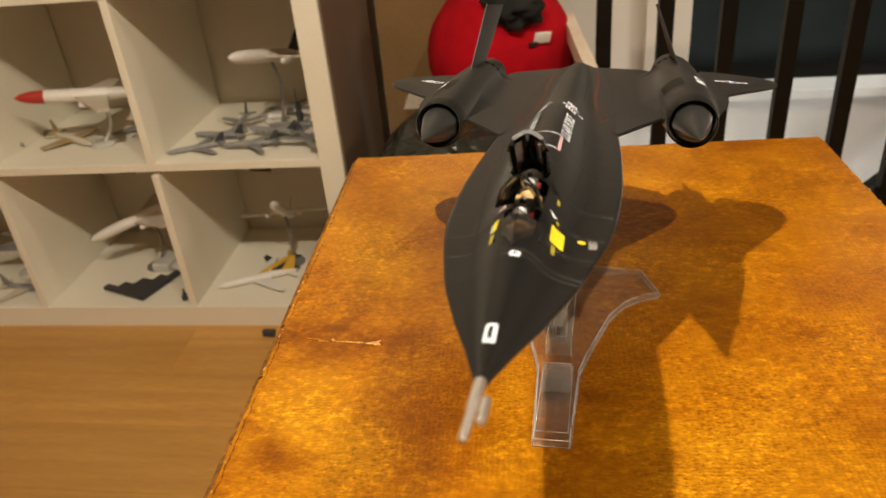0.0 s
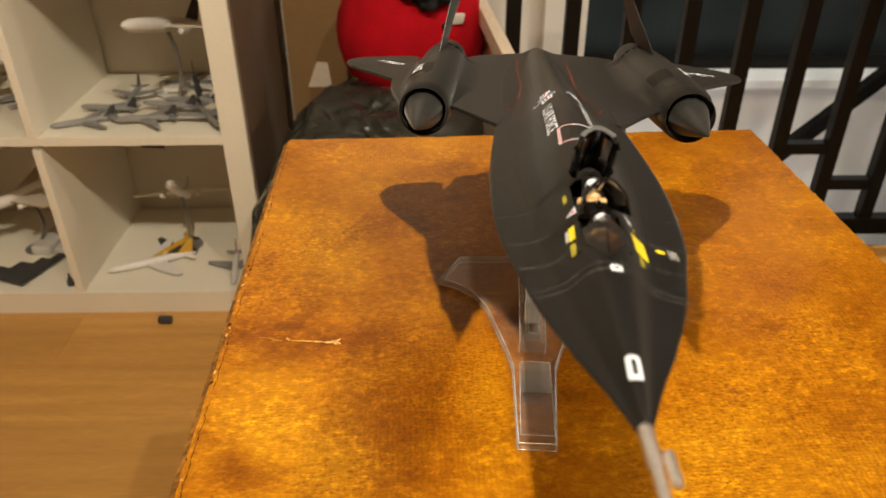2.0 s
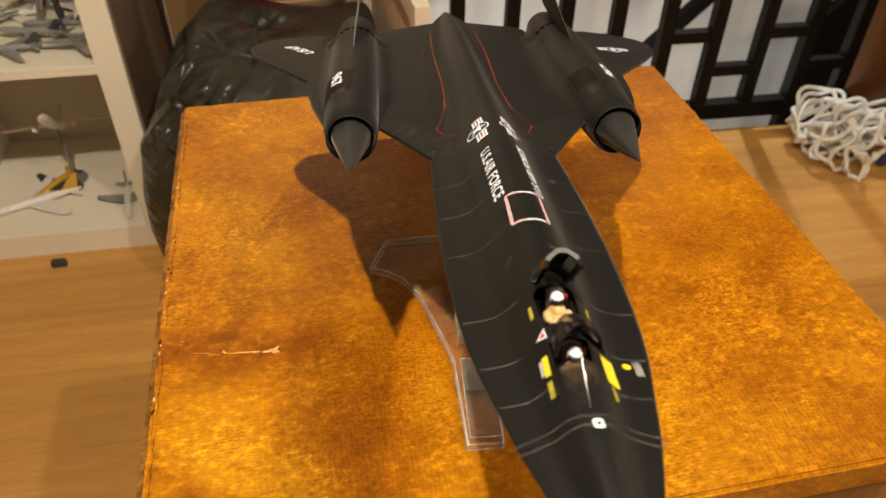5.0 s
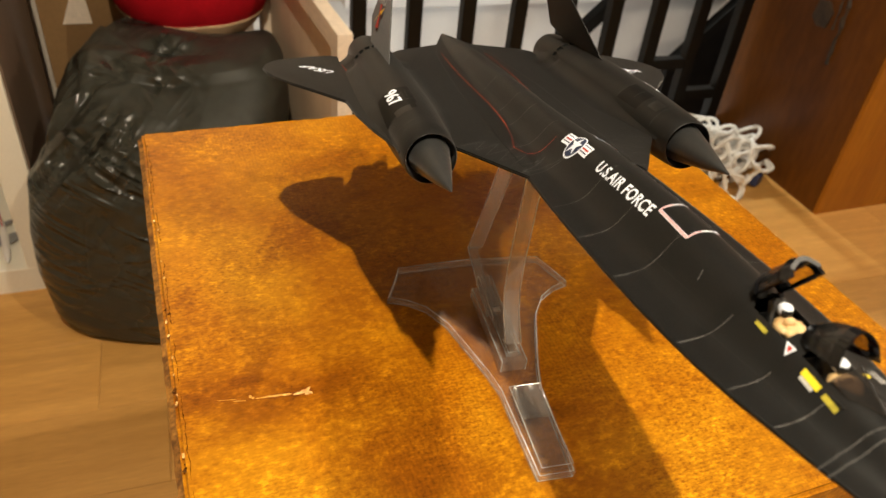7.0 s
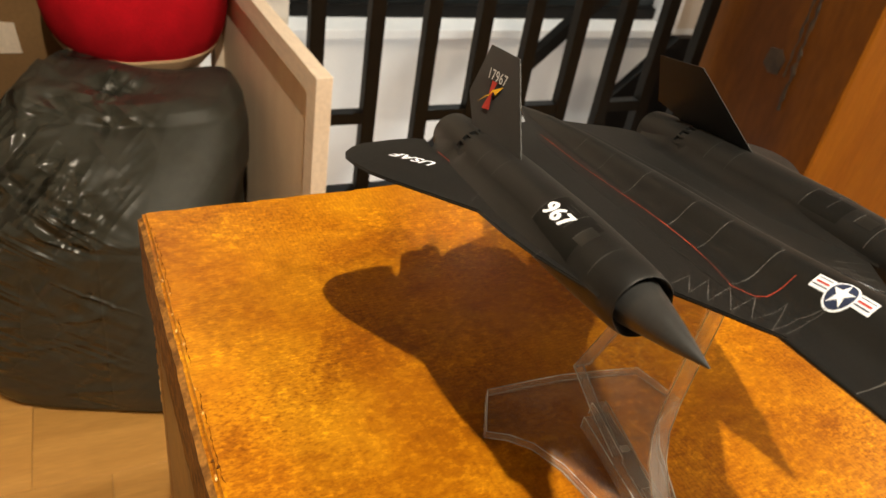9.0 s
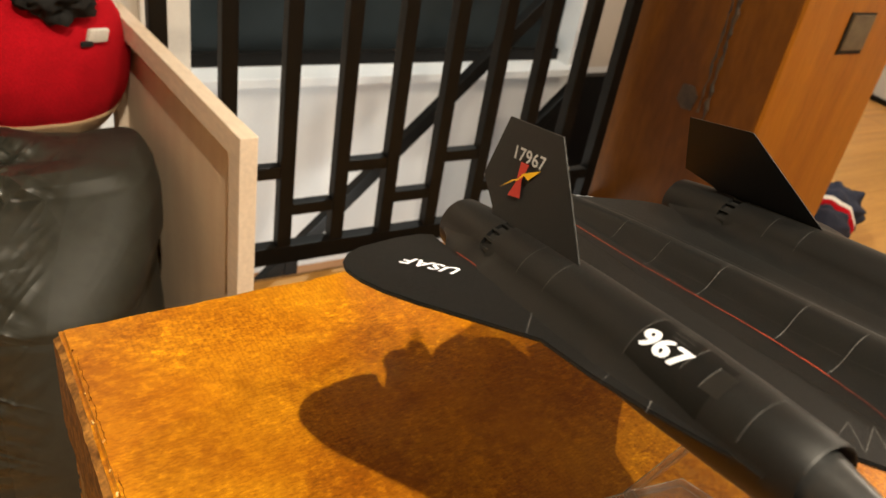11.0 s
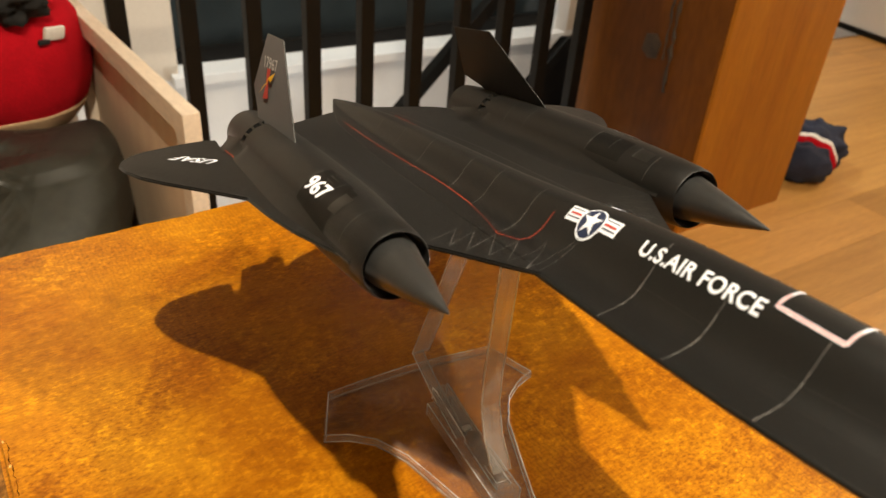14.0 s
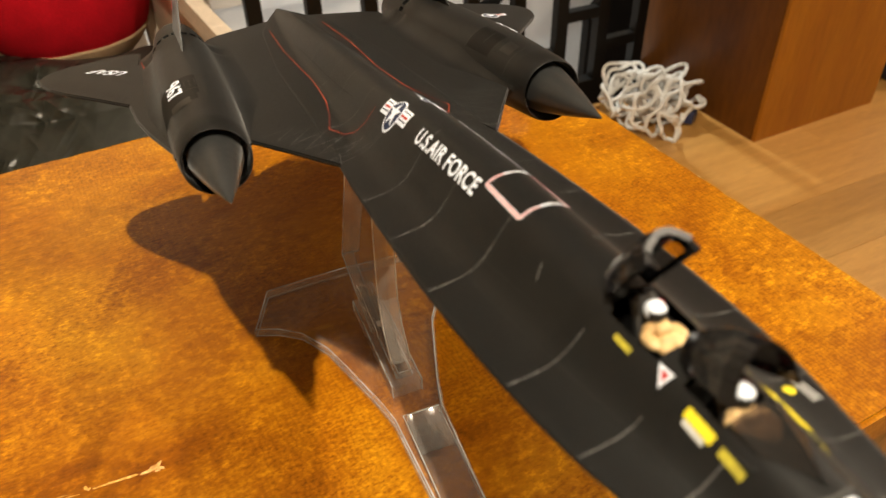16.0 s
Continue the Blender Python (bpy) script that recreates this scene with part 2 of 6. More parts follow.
# brown that stands in for shade on the shelf's outer side
SIDE_SHADE = material("brown_side_shade", (0.16, 0.11, 0.075), 0.6, second=(0.13, 0.088, 0.058), scale=4, stretch=(1, 1, 0.3), fine=(120, 0.08))
CARD = material("brown_cardboard", (0.24, 0.135, 0.05), 0.8, second=(0.21, 0.115, 0.042), scale=6, fine=(150, 0.06), bump=0.0002, bump_scale=120)
PALE_WOOD = material("pale_plywood", (0.78, 0.62, 0.44), 0.6, second=(0.74, 0.57, 0.40), scale=4, stretch=(1, 8, 1), fine=(120, 0.06), bump=0.0002, bump_scale=120)
# cabinet wood darker than the door's, with the side's shade in its colour
WOOD_SIDE_SHADE = material("cabinet_wood_side_shade", (0.150, 0.052, 0.004), 0.5, spec=0.22, second=(0.075, 0.024, 0.003), scale=5, stretch=(1, 1, 0.3), fine=(60, 0.15),
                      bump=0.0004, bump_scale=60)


SHELF_BACK = material("shelf_back_board", (0.62, 0.56, 0.45), 0.6, second=(0.58, 0.52, 0.41), scale=3, fine=(200, 0.03))
JET_WHITE = material("white_model_plastic", (0.75, 0.73, 0.70), 0.35, fine=(80, 0.05))
JET_CREAM = material("cream_model_plastic", (0.60, 0.54, 0.45), 0.4, fine=(80, 0.06))
JET_GREY = material("grey_model_plastic", (0.20, 0.20, 0.20), 0.5, second=(0.27, 0.27, 0.27), scale=40, fine=(120, 0.1))
JET_DARK = material("dark_grey_model_plastic", (0.045, 0.047, 0.05), 0.5, fine=(120, 0.1))
JET_TAN = material("tan_model_plastic", (0.36, 0.24, 0.10), 0.5, second=(0.42, 0.34, 0.2), scale=40, fine=(120, 0.1))
JET_YELLOW = material("yellow_model_plastic", (0.62, 0.36, 0.03), 0.4, fine=(120, 0.1))
PRINT_BROWN = material("dark_brown_print", (0.06, 0.032, 0.018), 0.45, second=(0.03, 0.018, 0.012), scale=30, fine=(200, 0.1))
STAND_GREY = material("grey_stand_plastic", (0.16, 0.15, 0.14), 0.4, fine=(100, 0.1))
CLEAR_CHEAP = material("milky_clear_plastic", (0.62, 0.61, 0.58), 0.25, fine=(40, 0.1))
EDGE_WORN = material("dark_worn_edging", (0.26, 0.115, 0.022), 0.6, spec=0.2, second=(0.11, 0.045, 0.010), scale=120, mix=(0.4, 0.6), fine=(500, 0.4), bump=0.0006, bump_scale=300)
SEAM = material("dark_seam", (0.07, 0.022, 0.004), 0.95, spec=0.05, second=(0.11, 0.045, 0.012), scale=300, fine=(900, 0.3))
SCRATCH = material("pale_scratch", (0.72, 0.44, 0.13), 0.6, second=(0.55, 0.26, 0.04), scale=400, fine=(900, 0.2))
CHIP = material("bare_wood_chip", (0.80, 0.54, 0.22), 0.7, second=(0.46, 0.2, 0.04), scale=200, fine=(900, 0.2))
SEAT_DARK = material("dark_seat_paint", (0.05, 0.048, 0.045), 0.5, fine=(600, 0.2))
RED_DULL = material("dull_red_paint", (0.16, 0.012, 0.01), 0.6, fine=(600, 0.2))
SPIKE = material("satin_black_spike", (0.017, 0.0175, 0.0175), 0.38, sheen=0.15, second=(0.025, 0.0255, 0.0255), scale=40, fine=(800, 0.12), rough_var=0.05, bump_scale=500)
BLACK_SATIN = material("satin_black_paint", (0.0065, 0.0065, 0.006), 0.38, second=(0.009, 0.009, 0.0085), scale=40, fine=(800, 0.15))
LINE_FAINT = material("faint_grey_line", (0.135, 0.133, 0.127), 0.6, second=(0.07, 0.068, 0.064), scale=120, fine=(700, 0.4))
LINE_GHOST = material("barely_seen_line", (0.012, 0.012, 0.011), 0.6, second=(0.004, 0.004, 0.004), scale=150, fine=(700, 0.4))
LINE_DIM = material("dim_grey_line", (0.068, 0.0665, 0.063), 0.6, second=(0.025, 0.0245, 0.0235), scale=120, fine=(700, 0.4))
YELLOW_DIM = material("olive_yellow_marking", (0.42, 0.36, 0.03), 0.5, second=(0.3, 0.26, 0.03), scale=500, fine=(900, 0.2))
YELLOW_ORANGE = material("orange_yellow_marking", (0.75, 0.42, 0.01), 0.5, fine=(900, 0.08))
FIN_WHITE = material("pale_grey_marking", (0.45, 0.45, 0.44), 0.5, fine=(900, 0.1))
FELT_WHITE = material("white_felt", (0.70, 0.67, 0.62), 0.9, fine=(400, 0.15), bump=0.0005, bump_scale=400)
PALE_EDGE = material("pale_pine_edge", (0.80, 0.68, 0.55), 0.55, second=(0.74, 0.62, 0.49), scale=6, stretch=(1, 0.3, 1), fine=(150, 0.08), bump=0.0002, bump_scale=150)
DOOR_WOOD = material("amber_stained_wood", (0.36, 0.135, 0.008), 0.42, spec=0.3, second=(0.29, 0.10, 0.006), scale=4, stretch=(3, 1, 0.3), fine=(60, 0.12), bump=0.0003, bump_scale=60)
PLATE = material("dull_brown_plate", (0.13, 0.10, 0.055), 0.45, second=(0.09, 0.065, 0.035), scale=30, fine=(200, 0.15))
STRAP = material("worn_dark_strap", (0.02, 0.013, 0.008), 0.6, second=(0.05, 0.03, 0.015), scale=30, fine=(200, 0.2), bump=0.0005, bump_scale=100)
CORD = material("white_cord", (0.82, 0.82, 0.80), 0.55, second=(0.70, 0.69, 0.66), scale=30, fine=(300, 0.2), bump=0.001, bump_scale=350)
CORD_BLUE = material("dark_blue_plastic", (0.02, 0.03, 0.08), 0.4, fine=(200, 0.1))
SOCK_NAVY = material("navy_knit", (0.012, 0.016, 0.035), 0.9, second=(0.02, 0.025, 0.05), scale=40, fine=(500, 0.3), bump=0.0008, bump_scale=500)


def plank_wood():
    """Laminate board: every board its own tone, with long grain."""
    m = material("oak_plank", (0.55, 0.290, 0.077), 0.40, second=(0.46, 0.232, 0.057), scale=5, stretch=(0.5, 7, 7), fine=(60, 0.12), bump=0.00015, bump_scale=90, rough_var=0.05)
    nodes, links = m.node_tree.nodes, m.node_tree.links
    p = nodes["Principled BSDF"]
    came = p.inputs["Base Color"].links[0].from_socket
    info = nodes.new("ShaderNodeObjectInfo")
    spread = nodes.new("ShaderNodeMapRange")
    spread.inputs[3].default_value, spread.inputs[4].default_value = 0.90, 1.11
    links.new(info.outputs["Random"], spread.inputs[0])
    tone = nodes.new("ShaderNodeVectorMath")
    tone.operation = "SCALE"
    links.new(came, tone.inputs[0])
    links.new(spread.outputs[0], tone.inputs["Scale"])
    links.new(tone.outputs[0], p.inputs["Base Color"])
    place = nodes["Mapping"]
    shift = nodes.new("ShaderNodeVectorMath")
    shift.operation = "MULTIPLY_ADD"
    shift.inputs[1].default_value = (9, 9, 9)
    links.new(info.outputs["Random"], shift.inputs[0])
    links.new(nodes["Texture Coordinate"].outputs["Object"], shift.inputs[2])
    links.new(shift.outputs[0], place.inputs["Vector"])
    return m


PLANK = plank_wood()


TABLE_Z = 0.765


def table_wood():
    """Orange-brown stain on plywood: soft dark blotches, mottled fine figure, fine cross grain."""
    m = material("orange_stained_wood", (0.50, 0.165, 0.012), 0.29, spec=0.42)
    nodes, links = m.node_tree.nodes, m.node_tree.links
    p = nodes["Principled BSDF"]
    tex = nodes["Texture Coordinate"]

    def noise_of(scale, detail, stretch=(1, 1, 1), rough=0.6, distort=0.0):
        mp = nodes.new("ShaderNodeMapping")
        mp.inputs["Scale"].default_value = stretch
        links.new(tex.outputs["Object"], mp.inputs["Vector"])
        n = nodes.new("ShaderNodeTexNoise")
        n.inputs["Scale"].default_value, n.inputs["Detail"].default_value = scale, detail
        n.inputs["Roughness"].default_value, n.inputs["Distortion"].default_value = rough, distort
        links.new(mp.outputs[0], n.inputs["Vector"])
        return n.outputs["Fac"]

    def ramp(fac, stops):
        r = nodes.new("ShaderNodeValToRGB")
        while len(r.color_ramp.elements) < len(stops):
            r.color_ramp.elements.new(0.5)
        for e, (pos, col) in zip(r.color_ramp.elements, stops):
            e.position, e.color = pos, (*col, 1)
        links.new(fac, r.inputs[0])
        return r.outputs[0]

    def multiply(a, b):
        mx = nodes.new("ShaderNodeMix")
        mx.data_type, mx.blend_type = "RGBA", "MULTIPLY"
        mx.inputs[0].default_value = 1
        links.new(a, mx.inputs[6])
        links.new(b, mx.inputs[7])
        return mx.outputs[2]

    def stain(at, size, stops, wobble=0.9):
        """A blot with a ragged edge round one place on the board."""
        away = nodes.new("ShaderNodeVectorMath")
        away.operation = "SUBTRACT"
        links.new(tex.outputs["Object"], away.inputs[0])
        away.inputs[1].default_value = (at[0], at[1], TABLE_Z)
        scaled = nodes.new("ShaderNodeVectorMath")
        scaled.operation = "MULTIPLY"
        links.new(away.outputs[0], scaled.inputs[0])
        scaled.inputs[1].default_value = (1 / size[0], 1 / size[1], 1)
        far = nodes.new("ShaderNodeVectorMath")
        far.operation = "LENGTH"
        links.new(scaled.outputs[0], far.inputs[0])
        rag = nodes.new("ShaderNodeMath")
        rag.operation = "MULTIPLY_ADD"
        links.new(noise_of(110, 5, rough=0.65), rag.inputs[0])
        rag.inputs[1].default_value = 2 * wobble
        links.new(far.outputs["Value"], rag.inputs[2])
        half = nodes.new("ShaderNodeMath")
        half.operation = "MULTIPLY"
        half.inputs[1].default_value = 0.3
        links.new(rag.outputs[0], half.inputs[0])
        return ramp(half.outputs[0], [((p + wobble) * 0.3, c) for p, c in stops])

    base = ramp(noise_of(11, 5, (1, 1.3, 1), 0.55, 0.4), ((0.30, (0.272, 0.088, 0.0012)), (0.48, (0.345, 0.122, 0.0018)), (0.66, (0.43, 0.172, 0.0035))))
    blotch = ramp(noise_of(17, 6, (1, 1.4, 1), 0.62, 0.5), ((0.32, (0.73, 0.66, 0.60)), (0.46, (0.95, 0.93, 0.91)), (0.60, (1, 1, 1)), (0.74, (1.12, 1.2, 1.35))))
    smudge = ramp(noise_of(60, 6, (0.6, 1, 1), 0.7, 0.0), ((0.28, (0.76, 0.68, 0.61)), (0.44, (0.97, 0.95, 0.93)), (0.56, (1.02, 1.02, 1.03)), (0.70, (1.15, 1.2, 1.28))))
    mottle = ramp(noise_of(300, 3, (0.65, 1.0, 1), 0.6), ((0.32, (0.66, 0.57, 0.48)), (0.44, (0.94, 0.92, 0.89)), (0.54, (1.05, 1.06, 1.07)), (0.65, (1.6, 1.82, 2.2))))
    grain = ramp(noise_of(620, 2, (0.55, 1, 1), 0.6), ((0.36, (0.66, 0.55, 0.43)), (0.45, (0.94, 0.92, 0.89)), (0.56, (1.03, 1.03, 1.03)), (0.66, (1.30, 1.42, 1.6))))
    grainy = nodes.new("ShaderNodeMix")
    grainy.data_type, grainy.blend_type = "RGBA", "MULTIPLY"
    links.new(ramp(noise_of(16, 4), ((0.38, (0.3, 0.3, 0.3)), (0.62, (0.9, 0.9, 0.9)))), grainy.inputs[0])
    links.new(multiply(multiply(base, blotch), smudge), grainy.inputs[6])
    links.new(mottle, grainy.inputs[7])
    fibre = nodes.new("ShaderNodeMix")
    fibre.data_type, fibre.blend_type = "RGBA", "MULTIPLY"
    links.new(ramp(noise_of(13, 3, rough=0.5), ((0.42, (0.20, 0.20, 0.20)), (0.64, (1, 1, 1)))), fibre.inputs[0])
    links.new(grainy.outputs[2], fibre.inputs[6])
    links.new(grain, fibre.inputs[7])
    col = fibre.outputs[2]
    # dark blots are stains, pale ones put glossy bright patches into the colour
    dark = ((0.6, (0.66, 0.56, 0.50)), (2.0, (1, 1, 1)))
    pale = ((0.7, (1.22, 1.40, 1.8)), (2.0, (1, 1, 1)))
    for at, size, stops in (((-0.129, -0.0735), (0.017, 0.0095), dark), ((-0.181, -0.0655), (0.020, 0.008), dark), ((-0.165, -0.083), (0.012, 0.007), dark), ((-0.182, -0.163), (0.007, 0.006), dark), ((-0.172, -0.170), (0.010, 0.006), dark),
                            ((-0.150, -0.160), (0.022, 0.018), pale), ((-0.178, -0.115), (0.018, 0.022), pale), ((-0.098, -0.135), (0.024, 0.030), dark), ((-0.060, -0.150), (0.012, 0.035), pale), ((-0.105, 0.050), (0.022, 0.016), dark),
                            ((-0.150, 0.020), (0.018, 0.030), pale), ((-0.085, 0.135), (0.030, 0.014), dark), ((0.050, -0.170), (0.040, 0.022), pale)):
        col = multiply(col, stain(at, size, stops))
    for axis in ("X", "Y"):
        wave = nodes.new("ShaderNodeTexWave")
        wave.bands_direction = axis
        wave.inputs["Scale"].default_value, wave.inputs["Distortion"].default_value = 115 if axis == "X" else 150, 7.0
        wave.inputs["Detail"].default_value, wave.inputs["Detail Scale"].default_value = 3, 2.0
        links.new(tex.outputs["Object"], wave.inputs["Vector"])
        thread = ramp(wave.outputs["Fac"], ((0.1, (0.87, 0.84, 0.80)), (0.6, (1.05, 1.06, 1.08))))
        mask = ramp(noise_of(7 if axis == "X" else 9, 3), ((0.45, (0, 0, 0)), (0.63, (1, 1, 1))))
        woven = nodes.new("ShaderNodeMix")
        woven.data_type, woven.blend_type = "RGBA", "MULTIPLY"
        links.new(mask, woven.inputs[0])
        links.new(col, woven.inputs[6])
        links.new(thread, woven.inputs[7])
        col = woven.outputs[2]
    links.new(col, p.inputs["Base Color"])
    bn = nodes.new("ShaderNodeBump")
    bn.inputs["Distance"].default_value, bn.inputs["Strength"].default_value = 0.00022, 1.0
    links.new(noise_of(330, 4, (0.7, 1, 1)), bn.inputs["Height"])
    links.new(bn.outputs[0], p.inputs["Normal"])
    return m


TABLE = table_wood()
TABLE_SIDE = material("dark_worn_stain", (0.24, 0.12, 0.035), 0.36, second=(0.13, 0.055, 0.014), scale=14, mix=(0.4, 0.6), fine=(160, 0.3), bump=0.0005, bump_scale=180, stretch=(1, 1, 0.6))


# ---- mesh helpers ----
def bm_box(bm, centre, size, rot=None, bevel=0.0, segments=2):
    m = Matrix.Translation(centre) @ (rot.to_4x4() if rot else Matrix()) @ Matrix.Diagonal((*size, 1))
    made = bmesh.ops.create_cube(bm, size=1, matrix=m)["verts"]
    if bevel:
        edges = {e for v in made for e in v.link_edges}
        bmesh.ops.bevel(bm, geom=list(edges), offset=bevel, segments=segments, profile=0.6, affect="EDGES")
    return bm


def box_bm(centre, size, rot=None, bevel=0.0, segments=2):
    return bm_box(bmesh.new(), centre, size, rot, bevel, segments)


def bm_loft(bm, rings, closed=True, cap=True):
    rows = [[bm.verts.new(p) for p in ring] for ring in rings]
    n = len(rows[0])
    for a, b in zip(rows, rows[1:]):
        for i in range(n if closed else n - 1):
            j = (i + 1) % n
            bm.faces.new((a[i], a[j], b[j], b[i]))
    if cap:
        bm.faces.new(list(reversed(rows[0])))
        bm.faces.new(rows[-1])
    return bm


def revolve_bm(profile, seg=32, axis="Z", at=(0, 0, 0), cap=True):
    """profile: rows of (along, radius)."""
    bm = bmesh.new()
    rings = []
    for h, r in profile:
        ring = []
        for i in range(seg):
            a = 2 * math.pi * i / seg
            c, s = max(r, 1e-6) * math.cos(a), max(r, 1e-6) * math.sin(a)
            ring.append({"Z": (c, s, h), "Y": (s, h, c), "X": (h, c, s)}[axis])
        rings.append([Vector(p) + Vector(at) for p in ring])
    bm_loft(bm, rings, True, cap)
    bmesh.ops.recalc_face_normals(bm, faces=bm.faces)
    return bm


def bm_tube(bm, points, radius, seg=8):
    pts = [Vector(p) for p in points]
    rings = []
    side = Vector((0, 0, 1))
    for i, p in enumerate(pts):
        d = (pts[min(i + 1, len(pts) - 1)] - pts[max(i - 1, 0)]).normalized()
        side = (side - d * side.dot(d))
        if side.length < 1e-5:
            side = d.orthogonal()
        side.normalize()
        up = d.cross(side)
        r = radius[i] if isinstance(radius, (list, tuple)) else radius
        rings.append([p + r * (math.cos(2 * math.pi * k / seg) * side + math.sin(2 * math.pi * k / seg) * up) for k in range(seg)])
    return bm_loft(bm, rings)


def bm_prism(bm, outline, z0, z1, place=None):
    """A flat plate with an outline of (x, y), from z0 to z1."""
    place = place or (lambda x, y, z: (x, y, z))
    low = [bm.verts.new(place(x, y, z0)) for x, y in outline]
    top = [bm.verts.new(place(x, y, z1)) for x, y in outline]
    bm.faces.new(list(reversed(low)))
    bm.faces.new(top)
    n = len(outline)
    for i in range(n):
        j = (i + 1) % n
        bm.faces.new((low[i], low[j], top[j], top[i]))
    bmesh.ops.recalc_face_normals(bm, faces=bm.faces)
    return bm


def finish(name, bm, mat, smooth=False):
    mesh = bpy.data.meshes.new(name)
    bm.to_mesh(mesh)
    bm.free()
    for one in mat if isinstance(mat, (list, tuple)) else (mat,):
        mesh.materials.append(one)
    if smooth:
        mesh.polygons.foreach_set("use_smooth", [True] * len(mesh.polygons))
        if smooth != "all":
            mesh.set_sharp_from_angle(angle=radians(38))
    return mesh


def part(name, bm, mat, parent, label="", smooth=False):
    """Links a bmesh as one mesh object under a thing or a part."""
    ob = new(name, finish(name, bm, mat, smooth))
    ob.parent = parent
    return tagged(ob, label)


def thing(name, label, category, m=None, group="", kind=""):
    ob = new(name)
    ob.empty_display_size = 0.05
    if m is not None:
        ob.matrix_basis = m
    return tagged(ob, label, category, group, kind)


def solid(name, bm, mat, label, category, m=None, smooth=False, group="", kind=""):
    """A thing that is one mesh."""
    ob = new(name, finish(name, bm, mat, smooth))
    if m is not None:
        ob.matrix_basis = m
    return tagged(ob, label, category, group, kind)


def along(x0, y0, degrees):
    return pose(x0, y0, 0, 0, 0, degrees)


# ---- the setting ----
RAIL_AT, RAIL_TURN = (0.53, 1.785), -4.3
rail_frame = along(*RAIL_AT, RAIL_TURN)
room = along(0, 0, RAIL_TURN)
FAR = 1.65


def setting(name, centre, size, mat, label, category, m, bevel=0.0):
    return solid(name, box_bm(centre, size, bevel=bevel), mat, label, category, m=m, kind="structure")


# unseen ceiling and two walls, kept dark to lower the fill
setting("ceiling", (1.2, 0.9, 2.55), (8.4, 6.6, 0.1), UNSEEN_TAN, "unseen ceiling, made tan to cut bounced light", "ceiling", room)
setting("wall_south", (1.2, -2.25, 0.6), (8.0, 0.1, 3.8), UNSEEN_TAN, "unseen wall, made tan to cut bounced light", "wall", room)
setting("wall_west", (-2.2, 0.8, 0.6), (0.1, 6.0, 3.8), UNSEEN_TAN, "unseen wall, made tan to cut bounced light", "wall", room)
setting("wall_east", (4.75, 0.8, 0.6), (0.1, 6.0, 3.8), WALL_WHITE, "plain white painted wall", "wall", room)
setting("wall_north", (1.6, FAR + 0.06, -0.70), (5.6, 0.12, 1.1), WALL_WHITE, "white painted wall under the stair window", "wall", rail_frame)
setting("wall_behind_shelf", (-1.58, 0.24, 1.2), (2.66, 0.08, 2.5), WALL_CREAM, "cream painted wall behind the cube shelf", "wall", rail_frame)
setting("wall_beside_stairs", (-0.33, 0.95, 0.6), (0.06, 1.34, 3.7), WALL_CREAM, "cream painted wall of the stairwell", "wall", rail_frame)
setting("wall_beside_window", (-0.09, FAR + 0.06, 1.18), (0.42, 0.12, 2.66), WALL_CREAM, "cream painted wall beside the stair window", "wall", rail_frame)
setting("wall_far_corner", (3.4, FAR + 0.06, 1.18), (1.9, 0.12, 2.66), WALL_CREAM, "cream painted wall beyond the stair window", "wall", rail_frame)
setting("floor_stairwell", (1.6, 0.9, -1.25), (5.6, 1.8, 0.1), OAK, "wooden floor at the bottom of the stairwell", "floor", rail_frame)
setting("window_sill", (1.33, FAR - 0.005, -0.145), (2.12, 0.19, 0.045), WALL_WHITE, "white painted window sill", "sill", rail_frame, 0.006)
setting("trim_window_side", (0.21, FAR + 0.03, 1.0), (0.19, 0.15, 2.3), WALL_CREAM, "cream painted window surround", "trim", rail_frame, 0.004)
setting("trim_window_far_side", (2.40, FAR + 0.03, 1.0), (0.09, 0.15, 2.3), WALL_WHITE, "white window surround", "trim", rail_frame, 0.004)
window = tagged(thing("window_1", "dark stair window at night", "window", rail_frame), kind="structure")
part("pane", box_bm((1.33, FAR + 0.10, 1.0), (2.04, 0.02, 2.25)), NIGHT, window)
part("lower_frame", box_bm((1.33, FAR + 0.08, -0.09), (2.04, 0.05, 0.06), bevel=0.004), IRON, window)
step_frame = along(4.213, 2.026, -13.8)
setting("skirting_step", (0.17, -0.15, 0.115), (0.34, 1.2, 0.22), WALL_WHITE, "white rounded step along the far wall", "step", step_frame, 0.03)
setting("baseboard", (-0.008, -0.15, 0.017), (0.016, 1.2, 0.026), IRON, "dark strip at the foot of the white step", "baseboard", step_frame)
far_window = tagged(thing("window_2", "dark window above the white step", "window", room), kind="structure")
part("pane", box_bm((4.69, 2.0, 0.95), (0.015, 1.3, 1.2)), NIGHT, far_window)
part("frame", box_bm((4.68, 2.0, 0.33), (0.03, 1.4, 0.05), bevel=0.004), WALL_WHITE, far_window)
setting("landing_joists", (3.42, 2.15, -0.06), (2.58, 0.72, 0.08), CARD, "sub-floor under the landing boards", "floor", room)
setting("joist_floor", (1.2, -0.25, -0.06), (7.1, 4.1, 0.08), CARD, "sub-floor under the laminate boards", "floor", along(0, -0.02, RAIL_TURN))

# ---- railing ----
railing = thing("railing", "black iron railing with upright bars, short rungs and a bottom bar", "railing", rail_frame)
for i in range(-1, 9):
    part("bar", box_bm((-0.03 + 0.1355 * i, 0, 0.5), (0.034, 0.031, 0.96), bevel=0.002), IRON, railing)
part("bottom_bar", box_bm((0.5, 0.0, 0.024), (1.40, 0.036, 0.048), bevel=0.002), IRON, railing)
